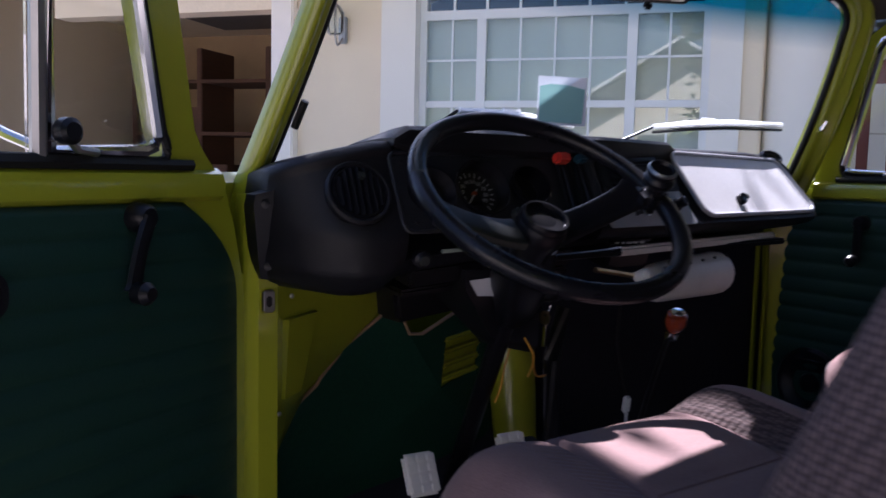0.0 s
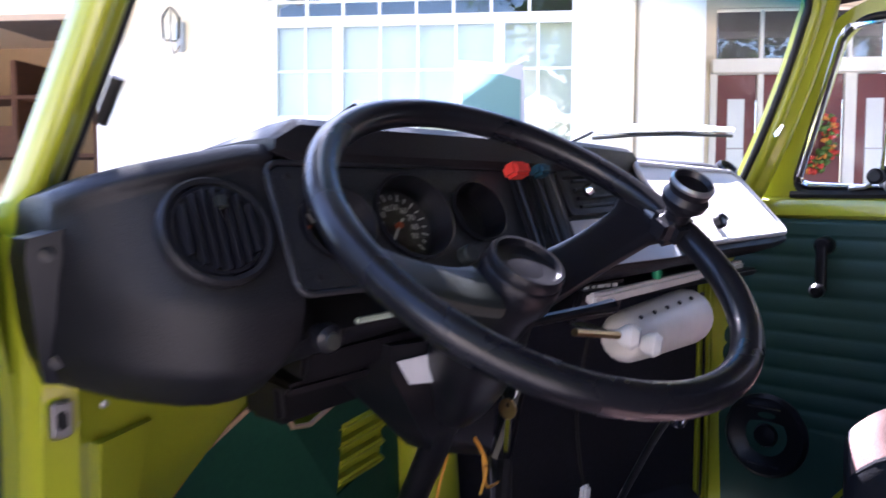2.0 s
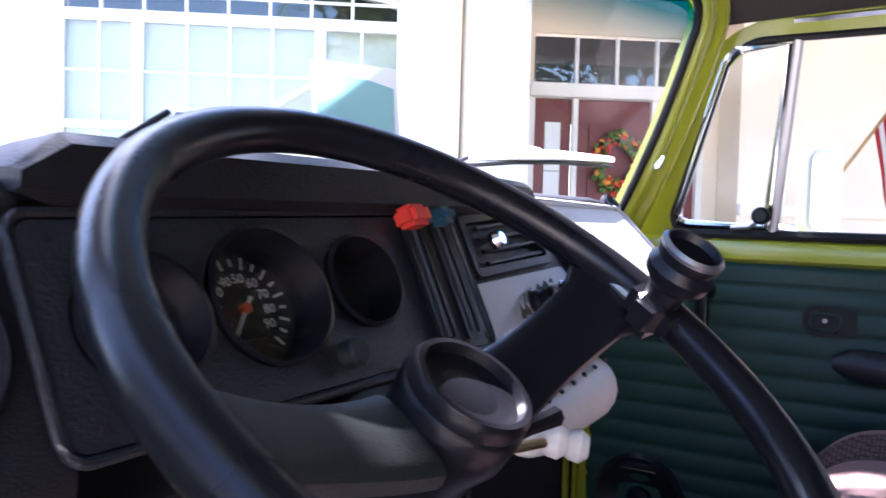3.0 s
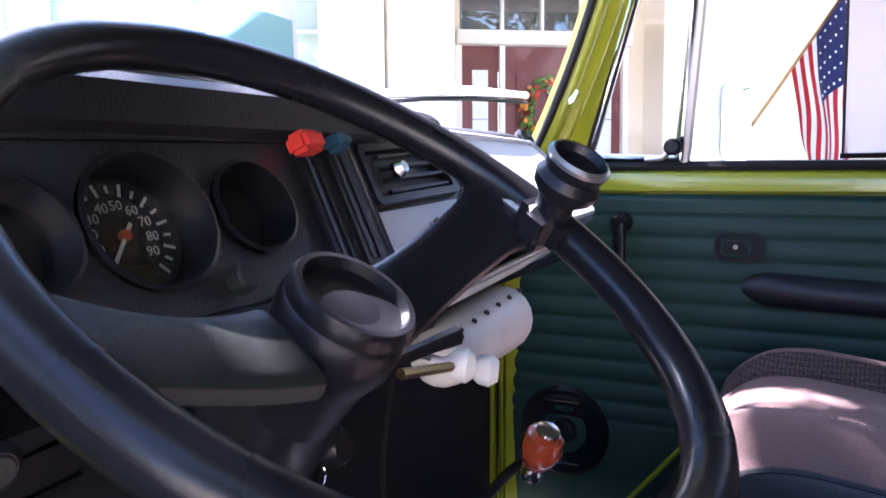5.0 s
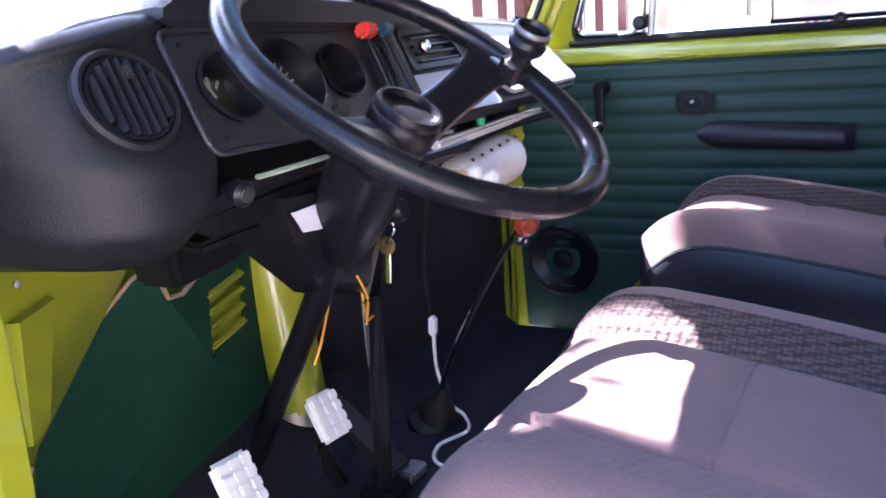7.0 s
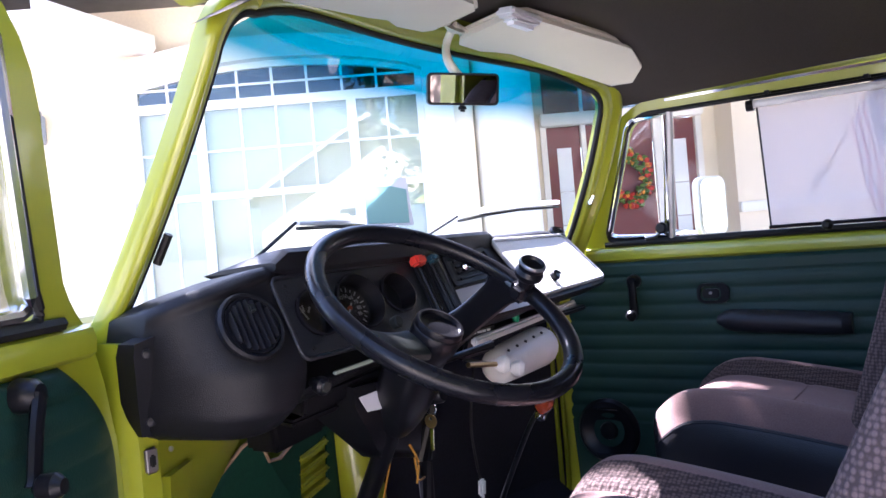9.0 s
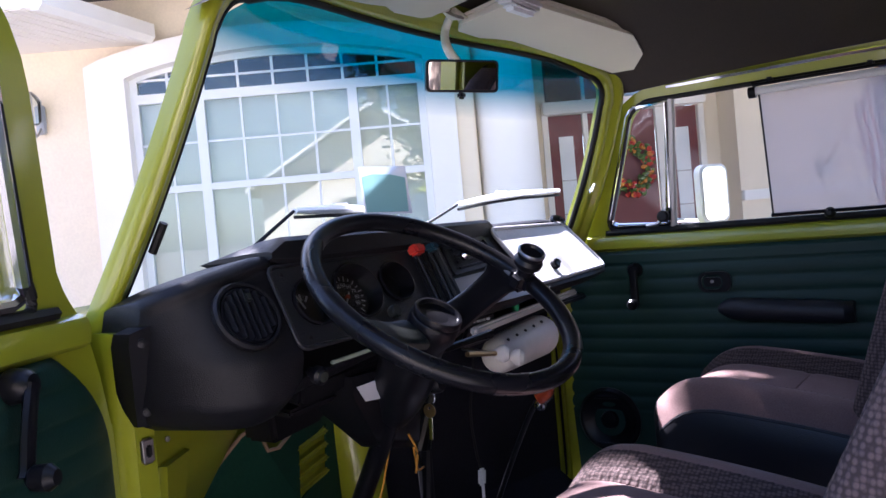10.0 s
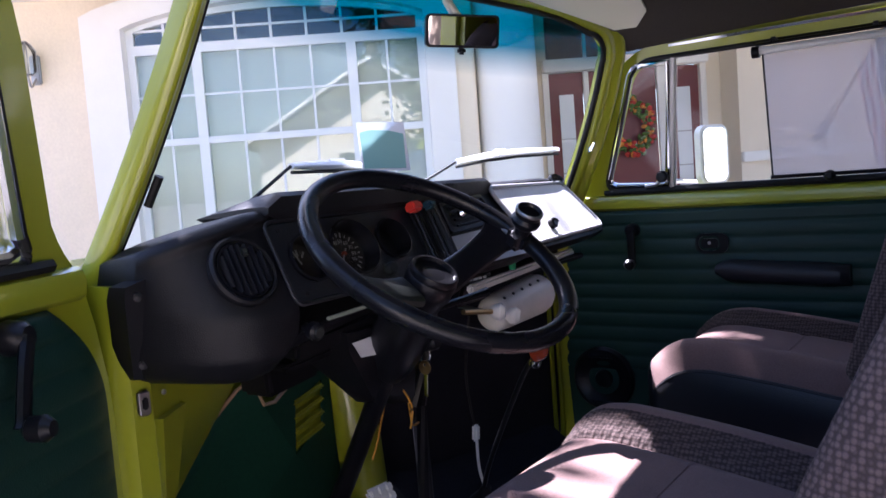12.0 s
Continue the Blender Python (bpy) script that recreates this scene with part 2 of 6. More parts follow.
def sweep(pts, radius, n=10, closed=False, bm=None, flat=1.0, up=(0, 0, 1)):
    """A tube along points; radius a number or one for each point; flat: squeeze along the up side."""
    bm = bm or bmesh.new()
    pts = [Vector(p) for p in pts]
    rad = radius if isinstance(radius, (list, tuple)) else [radius] * len(pts)
    rings = []
    for i, p in enumerate(pts):
        a = pts[(i - 1) % len(pts)] if closed or i else pts[0]
        b = pts[(i + 1) % len(pts)] if closed or i < len(pts) - 1 else pts[-1]
        d = (b - a).normalized()
        s = d.cross(Vector(up))
        if s.length < 1e-3:
            s = d.cross(Vector((0, 1, 0.01)))
        s.normalize()
        w = s.cross(d).normalized()
        rings.append([bm.verts.new(p + rad[i] * (math.cos(t) * s + flat * math.sin(t) * w)) for t in (2 * math.pi * k / n for k in range(n))])
    for i in range(len(rings) - (0 if closed else 1)):
        a, b = rings[i], rings[(i + 1) % len(rings)]
        for k in range(n):
            bm.faces.new((a[k], a[(k + 1) % n], b[(k + 1) % n], b[k]))
    if not closed:
        bm.faces.new(rings[0])
        bm.faces.new(rings[-1])
    return bm


def smooth_path(pts, steps=6):
    """Points of a smooth line through the given ones."""
    pts = [Vector(p) for p in pts]
    out = []
    for i in range(len(pts) - 1):
        p0, p1, p2, p3 = pts[max(i - 1, 0)], pts[i], pts[i + 1], pts[min(i + 2, len(pts) - 1)]
        for k in range(steps):
            t = k / steps
            out.append(0.5 * (2 * p1 + (p2 - p0) * t + (2 * p0 - 5 * p1 + 4 * p2 - p3) * t * t + (3 * p1 - p0 - 3 * p2 + p3) * t ** 3))
    return out + [pts[-1]]


def lathe(profile, m=Matrix(), n=32, bm=None, caps=True):
    """Turns (radius, height) pairs about the local z axis, set at the pose m."""
    bm = bm or bmesh.new()
    rings = []
    for r, h in profile:
        rings.append([bm.verts.new(m @ Vector((max(r, 1e-4) * math.cos(2 * math.pi * k / n), max(r, 1e-4) * math.sin(2 * math.pi * k / n), h))) for k in range(n)])
    for a, b in zip(rings, rings[1:]):
        for k in range(n):
            bm.faces.new((a[k], a[(k + 1) % n], b[(k + 1) % n], b[k]))
    if caps:
        bm.faces.new(rings[0])
        bm.faces.new(rings[-1])
    return bm


def loft(sections, bm=None, closed=True, caps=True):
    bm = bm or bmesh.new()
    rings = [[bm.verts.new(p) for p in s] for s in sections]
    n = len(rings[0])
    for a, b in zip(rings, rings[1:]):
        for k in range(n if closed else n - 1):
            bm.faces.new((a[k], a[(k + 1) % n], b[(k + 1) % n], b[k]))
    if caps and closed:
        bm.faces.new(rings[0])
        bm.faces.new(rings[-1])
    return bm


def plate(outline, thick, place, holes=(), bm=None):
    """A flat plate with holes: 2D outline and holes, mapped by place(u, v, w) and thick along w."""
    bm = bm or bmesh.new()
    edges = []
    for loop in (outline, *holes):
        vs = [bm.verts.new((u, v, 0)) for u, v in loop]
        edges += [bm.edges.new((vs[i], vs[(i + 1) % len(vs)])) for i in range(len(vs))]
    fill = bmesh.ops.triangle_fill(bm, edges=edges, use_beauty=True)
    faces = [g for g in fill["geom"] if isinstance(g, bmesh.types.BMFace)]
    ex = bmesh.ops.extrude_face_region(bm, geom=faces)
    for g in ex["geom"]:
        if isinstance(g, bmesh.types.BMVert):
            g.co.z += thick
    for v in bm.verts:
        v.co = Vector(place(v.co.x, v.co.y, v.co.z))
    return bm


def rounded(x0, y0, x1, y1, r, n=6):
    """A rounded rectangle; r: one radius or four (bottom left, bottom right, top right, top left)."""
    rs = r if isinstance(r, (list, tuple)) else [r] * 4
    out = []
    for (cx, cy, a0), q in zip(((x0, y0, 180), (x1, y0, 270), (x1, y1, 0), (x0, y1, 90)), rs):
        ox, oy = cx + (q if cx == x0 else -q), cy + (q if cy == y0 else -q)
        for k in range(n + 1):
            a = radians(a0 + 90 * k / n)
            out.append((ox + q * math.cos(a), oy + q * math.sin(a)))
    return out


def circle(cx, cy, r, n=28, ry=None):
    return [(cx + r * math.cos(2 * math.pi * k / n), cy + (ry or r) * math.sin(2 * math.pi * k / n)) for k in range(n)]


def arc_pts(fn, n):
    return [fn(k / n) for k in range(n + 1)]

# ---- the van's body ----
FLOOR = 0.60
van = thing("van_body", "lime green camper van body with black floor and tinted windshield", "van")


def pillar_edge(z, side):
    """The windshield's side edge."""
    x = 0.666 - 0.19 * (z - 1.25)
    y = 0.147 - 0.60 * (z - 1.25) + 0.37 * (z - 1.25) ** 2
    return Vector((side * x, y, z))


def glass_y(x, z):
    """The curved windshield's depth."""
    e = pillar_edge(z, 1)
    return e.y + 0.11 * (1 - (x / e.x) ** 2)


Z_GLASS0, Z_GLASS1 = 1.24, 1.685


def header_z(x):
    """The windshield's upper edge, rounded at the corners."""
    a = min(1.0, abs(x) / 0.60)
    return Z_GLASS1 - 0.075 * a ** 6 - 0.012 * a ** 2


def wind_outline(inset=0.0):
    """The windshield's rim as points, from bottom left round over the top."""
    pts = []
    xs0 = pillar_edge(Z_GLASS0, 1).x - inset
    for k in range(25):
        x = -xs0 + 2 * xs0 * k / 24
        pts.append(Vector((x, glass_y(x, Z_GLASS0 + inset), Z_GLASS0 + inset)))
    for k in range(1, 14):
        z = Z_GLASS0 + 0.33 * k / 13
        e = pillar_edge(z, 1)
        pts.append(Vector((e.x - inset, e.y, z)))
    x0 = pillar_edge(Z_GLASS0 + 0.33, 1).x - inset
    zc = Z_GLASS0 + 0.33
    for k in range(1, 9):
        a = radians(90 * k / 8)
        x = x0 - 0.07 + 0.07 * math.cos(a)
        z = zc + (header_z(0.53) - zc - inset) * math.sin(a)
        pts.append(Vector((x, glass_y(x, min(z, 1.64)), z)))
    xt = x0 - 0.07
    for k in range(1, 20):
        x = xt - 2 * xt * k / 20
        z = header_z(x) - inset
        pts.append(Vector((x, glass_y(x, min(z, 1.64)), z)))
    left = [Vector((-p.x, p.y, p.z)) for p in pts[25:25 + 21]]
    return pts + list(reversed(left))


# windshield: a curved sheet
bm = bmesh.new()
rim = wind_outline()
rows = []
for j in range(15):
    z = Z_GLASS0 + (Z_GLASS1 - Z_GLASS0) * j / 14
    row = []
    for k in range(25):
        e = pillar_edge(min(z, 1.60), 1).x
        cut = max(0.0, z - (Z_GLASS0 + 0.33))
        e -= 0.07 * (1 - math.sqrt(max(0.0, 1 - (cut / 0.105) ** 2))) if cut < 0.105 else 0.07
        x = -e + 2 * e * k / 24
        zz = min(z, header_z(x))
        row.append(bm.verts.new((x, glass_y(x, min(zz, 1.64)), zz)))
    rows.append(row)
for a, b in zip(rows, rows[1:]):
    for k in range(24):
        bm.faces.new((a[k], a[k + 1], b[k + 1], b[k]))
windshield = part("windshield", bm, WINDSHIELD_GLASS, van, "curved clear glass with a blue tinted top band")
windshield.visible_shadow = False
part("windshield_seal", sweep(rim, 0.007, 8, closed=True), BLACK_RUBBER, van, "black rubber seal round the glass")


# A-pillars and header: one lime section led round the glass
def frame_run(pts, wide, deep=1.0):
    secs = []
    for i, p in enumerate(pts):
        a, b = pts[max(i - 1, 0)], pts[min(i + 1, len(pts) - 1)]
        d = (b - a).normalized()
        mid = Vector((0, glass_y(0, 1.45), 1.45))
        out = (p - mid)
        out = (out - d * out.dot(d)).normalized()
        cab = out.cross(d).normalized()
        if cab.y > 0:
            cab = -cab
        out = (out - cab * 0.0).normalized()
        w = wide(p)
        prof = []
        for u, c in ((0.004, -0.02), (0.004, 0.004), (0.007, 0.014), (0.014, 0.019), (0.022, 0.018), (0.027, 0.020), (0.034, 0.030), (0.042, 0.034), (0.052, 0.030), (0.058, 0.020), (0.060, 0.0), (0.058, -0.02)):
            prof.append(p + out * u * w + cab * c * deep)
        secs.append(prof)
    return loft(secs)


right = [p for p in rim if p.x > 0 and p.z > Z_GLASS0 + 0.001]
right.sort(key=lambda p: (p.z if p.x > 0.5 else 3 - p.x))
low = [pillar_edge(z, 1) + Vector((0.0, 0.0, 0)) for z in (1.16, 1.19, 1.22)]
side_run = low + [p for p in right if p.x > 0.52]
top_run = [p for p in rim if p.z > 1.60 and abs(p.x) <= 0.545]
top_run.sort(key=lambda p: p.x)
for s in (-1, 1):
    part("a_pillar", frame_run([Vector((s * p.x, p.y, p.z)) for p in side_run], lambda p: (0.95 if s > 0 else 0.66), 1.0 if s > 0 else 0.62), LIME, van, "lime painted windshield pillar", angle=1.1)
part("header_rail", frame_run(top_run, lambda p: 0.95), LIME, van, "lime painted rail over the windshield", angle=1.1)
bm = bmesh.new()
grid = []
for i in range(21):
    x = -0.66 + 1.32 * i / 20
    col = []
    for j in range(13):
        y = -0.03 + 0.075 * max(0.0, 1 - (x / 0.56) ** 2) * (1 - j / 12) ** 2 - 1.35 * j / 12
        col.append(bm.verts.new((x, y, 1.735 - 0.135 * (abs(x) / 0.66) ** 3.2 + 0.02 * math.sin(math.pi * j / 12))))
    grid.append(col)
for a, b in zip(grid, grid[1:]):
    for j in range(12):
        bm.faces.new((a[j], a[j + 1], b[j + 1], b[j]))
bmesh.ops.solidify(bm, geom=bm.faces[:], thickness=0.012)
part("headliner", bm, HEADLINER, van, "brown grey cloth headliner under the roof")
bm = bmesh.new()
grid = []
for i in range(21):
    x = -0.765 + 1.53 * i / 20
    col = []
    for j in range(15):
        y = -0.03 - 1.42 * j / 14
        col.append(bm.verts.new((x, y, 1.80 - 0.15 * (abs(x) / 0.765) ** 3.5)))
    grid.append(col)
for a, b in zip(grid, grid[1:]):
    for j in range(14):
        bm.faces.new((a[j], a[j + 1], b[j + 1], b[j]))
bmesh.ops.solidify(bm, geom=bm.faces[:], thickness=0.02)
part("roof", bm, LIME, van, "lime painted roof skin")
brow = []
for p in top_run:
    z = 1.80 - 0.15 * (abs(p.x) / 0.765) ** 3.5
    brow.append([p + Vector((0, 0.008, 0.050)), p + Vector((0, -0.018, 0.034)), Vector((p.x, -0.055, z - 0.024)), Vector((p.x, -0.055, z + 0.006)), Vector((p.x, -0.01, z + 0.004))])
part("roof_brow", loft(brow), LIME, van, "lime painted roof edge above the windshield")
for s in (-1, 1):
    rail = [Vector((s * (0.69 - 0.01 * t), -0.06 - 1.27 * t, 1.628 + 0.006 * math.sin(math.pi * t))) for t in (k / 14 for k in range(15))]
    part("roof_rail", sweep(rail, 0.026, 10, flat=0.7), LIME, van, "lime painted rail over the door")
    # chrome strip doubles as the daylight coming through the door gap
    part("gutter_trim", sweep([p + Vector((s * -0.004, 0, -0.024)) for p in rail[1:]], 0.009, 8), CHROME, van, "chrome trim over the door, also standing for daylight in the gap")

# rear of the cab: closed by an added, unseen plain bulkhead behind the seats, side panels beside them
part("rear_partition", box((1.50, 0.04, 1.12), (0, -1.42, 1.14), bevel=0.01), HEADLINER, van, "unseen dark partition added to close the cab behind the seats")
for s in (-1, 1):
    part("b_pillar", box((0.09, 0.16, 1.05), (s * 0.70, -0.98, 1.11), turn(0, s * -4), 0.02), LIME, van)
    part("rear_side_panel", box((0.04, 0.36, 1.02), (s * 0.73, -1.24, 1.10), bevel=0.01), LIME, van)
    part("sill", box((0.10, 1.10, 0.10), (s * 0.715, -0.40, FLOOR - 0.085), bevel=0.02), LIME, van, "lime painted door sill")

# floor, toe board, nose
part("floor_carpet", box((1.36, 1.72, 0.03), (0, -0.56, FLOOR - 0.015), bevel=0.008), CARPET, van, "black carpeted cab floor")
secs = []
for k in range(9):
    x = -0.66 + 1.32 * k / 8
    bow = 0.05 * (1 - (x / 0.66) ** 2)
    secs.append([Vector((x, y + (bow if y > 0.2 else 0), z)) for y, z in ((0.17, FLOOR - 0.01), (0.26, FLOOR + 0.06), (0.34, FLOOR + 0.19), (0.36, FLOOR + 0.17), (0.28, FLOOR + 0.02), (0.18, FLOOR - 0.03))])
part("toe_board", loft(secs), CARPET, van, "black carpet rising at the toe board")
secs = []
for k in range(17):
    x = -0.76 + 1.52 * k / 16
    a = abs(x) / 0.76
    bow = 0.13 * (1 - a ** 2) - 0.10 * max(0, a - 0.86) / 0.14
    secs.append([Vector((x, y + bow, z)) for y, z in ((0.24, 0.40), (0.26, 0.8), (0.24, 1.10), (0.20, 1.23), (0.235, 1.245), (0.29, 1.10), (0.31, 0.8), (0.29, 0.40))])
part("front_panel", loft(secs), LIME, van, "lime painted nose of the van")

# wheel-arch boxes that carry the seats
for s in (-1, 1):
    part("seat_box", box((0.44, 0.62, 0.145), (s * 0.43, -0.68, FLOOR + 0.0725), bevel=0.02), LIME, van, "lime painted box under the seat")
    part("step_edge", box((0.016, 0.42, 0.012), (s * 0.672, -0.18, FLOOR + 0.006), bevel=0.003), STEEL, van)


# hinge pillars below the belt
def hinge_pillar(s):
    bm = bmesh.new()
    secs = []
    for k in range(15):
        z = 0.55 + 0.665 * k / 14
        prof = [(-0.665, 0.085), (-0.668, 0.065), (-0.700, 0.060), (-0.707, 0.070), (-0.712, 0.084), (-0.715, 0.096), (-0.712, 0.13), (-0.708, 0.18), (-0.70, 0.19), (-0.665, 0.15)]
        back = 0.034 * max(0.0, min(1.0, (1.20 - z) / 0.08))
        secs.append([Vector((x, y + back, z)) for x, y in prof])
    return loft(secs, bm)


for x in (0.690, 0.664):
    part("door_jamb", box((0.009, 0.014, 0.56), (x, 0.204 + 0.3 * (0.69 - x), 0.86), bevel=0.005), LIME, van, "narrow lime door jamb")
# wheel arch beside the passenger seat, with a lime edge
part("wheel_arch", plate([(-0.02, FLOOR - 0.02), (-0.16, 0.775), (-0.98, 0.775), (-0.98, FLOOR - 0.02)], 0.16, lambda u, v, w: (0.575 + w, u, v)), BLACK_VINYL, van, "dark vinyl covered wheel arch", smooth=False)
part("arch_edge", sweep([(0.733, 0.0, FLOOR), (0.733, -0.075, 0.69), (0.733, -0.145, 0.775)], 0.006, 8), LIME, van, "lime painted arch edge")
for s in (-1,):
    hp = part("hinge_pillar", hinge_pillar(s), LIME, van, "lime painted door pillar with a stepped edge")
    part("striker_socket", box((0.020, 0.006, 0.034), (s * 0.686, 0.091, 1.060), bevel=0.003), STEEL, hp, "small steel contact plate")
    # black blocks stand for the shade in the socket hole and pillar slots
    part("striker_hole", box((0.009, 0.004, 0.016), (s * 0.686, 0.0875, 1.060), bevel=0.002), BLACK_RUBBER, hp)
    for z in (0.985, 0.80):
        part("slot_shade", box((0.026, 0.008, 0.012), (s * 0.712, 0.122, z), bevel=0.003), BLACK_RUBBER, hp)
    for z in (1.08, 1.02, 0.72):
        part("hinge_leaf", box((0.026, 0.016, 0.05), (s * 0.716, 0.128, z), bevel=0.006), LIME, hp)

# lime kick boxes under the dash, with a pressed panel
for s in (-1,):
    kb = part("kick_box", loft([[Vector((s * x, y, z)) for x, y, z in ring] for ring in (
        [(0.672, 0.10, 0.60), (0.666, 0.12, 0.60), (0.666, 0.29, 0.60), (0.70, 0.30, 0.60)],
        [(0.672, 0.105, 0.80), (0.664, 0.13, 0.80), (0.655, 0.258, 0.80), (0.70, 0.30, 0.80)],
        [(0.672, 0.115, 0.87), (0.62, 0.165, 0.87), (0.545, 0.256, 0.87), (0.70, 0.30, 0.87)],
        [(0.672, 0.115, 1.00), (0.57, 0.165, 1.01), (0.40, 0.255, 1.00), (0.70, 0.30, 0.97)],
        [(0.665, 0.122, 1.06), (0.56, 0.165, 1.07), (0.36, 0.255, 1.06), (0.68, 0.30, 1.06)],
        [(0.660, 0.13, 1.12), (0.54, 0.19, 1.12), (0.34, 0.27, 1.12), (0.68, 0.30, 1.12)])]), LIME, van, "lime painted kick box under the dash")
    bm = loft([[Vector((s * x, y, z)) for x, y, z in ring] for ring in (
        [(0.658, 0.112, 0.885), (0.592, 0.170, 0.885), (0.597, 0.21, 0.885), (0.676, 0.15, 0.885)],
        [(0.656, 0.108, 1.040), (0.560, 0.154, 1.044), (0.565, 0.20, 1.044), (0.676, 0.14, 1.040)])])
    bmesh.ops.bevel(bm, geom=bm.edges[:], offset=0.016, segments=6, affect="EDGES", clamp_overlap=True)
    part("pressed_panel", bm, LIME, kb, "raised pressed panel")
    for x, y, z in ((0.640, 0.112, 1.062), (0.655, 0.122, 0.880), (0.668, 0.108, 1.05)):
        part("screw", lathe([(0.004, 0), (0.004, 0.002), (0.001, 0.003)], pose(s * x, y, z, 90), 10), STEEL, kb)
    part("weld_rib", sweep(smooth_path([(s * 0.50, 0.225, 1.03), (s * 0.485, 0.235, 0.99), (s * 0.50, 0.235, 0.945), (s * 0.54, 0.225, 0.92)]), 0.006, 8), LIME, kb)

# dark green boards over the nose
def board_y(u):
    return 0.250 + 0.30 * max(0.0, u + 0.36)


board = part("nose_board", plate([(-0.665, 0.60), (-0.662, 0.78), (-0.590, 0.832), (-0.53, 0.880), (-0.522, 0.892), (-0.487, 0.929), (-0.480, 0.940), (-0.442, 0.965), (-0.40, 0.992), (-0.365, 1.003), (-0.335, 0.95), (-0.30, 0.945), (-0.17, 0.985), (-0.12, 0.99), (-0.02, 0.93), (-0.02, 0.62)], 0.005,
                                 lambda u, v, w: (u, board_y(u) + w, v),
                                 [[(-0.240, 0.826), (-0.128, 0.856), (-0.116, 0.940), (-0.228, 0.915)]]), GREEN_BOARD, van, "dark green board with raw cut edges", smooth=False)
part("board_edge", sweep([(u, board_y(u) - 0.002, v) for u, v in [(-0.640, 0.795), (-0.590, 0.832), (-0.53, 0.880), (-0.522, 0.892), (-0.487, 0.929), (-0.480, 0.940), (-0.442, 0.965), (-0.40, 0.992), (-0.365, 1.003), (-0.335, 0.95), (-0.30, 0.945), (-0.17, 0.985), (-0.12, 0.99)]], 0.0035, 6), BOARD_EDGE, board, "raw tan cut edge")
part("nose_board", plate([(0.728, 0.60), (0.728, 1.12), (0.02, 1.12), (0.02, 0.60)], 0.005, lambda u, v, w: (u, 0.225 + 0.16 * (0.675 - u) + w, v)), CARPET, van, "dark carpeted nose panel", smooth=False)
for k in range(4):
    part("vent_rib", box((0.118, 0.026, 0.012), (-0.184 + 0.002 * k, 0.310, 0.846 + 0.026 * k), turn(0, -4, 16), 0.005), LIME, van)
part("vent_back", box((0.15, 0.010, 0.13), (-0.176, 0.322, 0.885), turn(0, -12, 16), 0.003), LIME, van)
part("lime_duct", lathe([(0.045, 0), (0.05, 0.12), (0.055, 0.30)], pose(-0.03, 0.30, 0.66, -8), 18), LIME, van, "lime painted duct beside the column")
part("duct_collar", lathe([(0.050, 0), (0.052, 0.05)], pose(-0.03, 0.307, 0.615, -8), 18), STEEL, van)

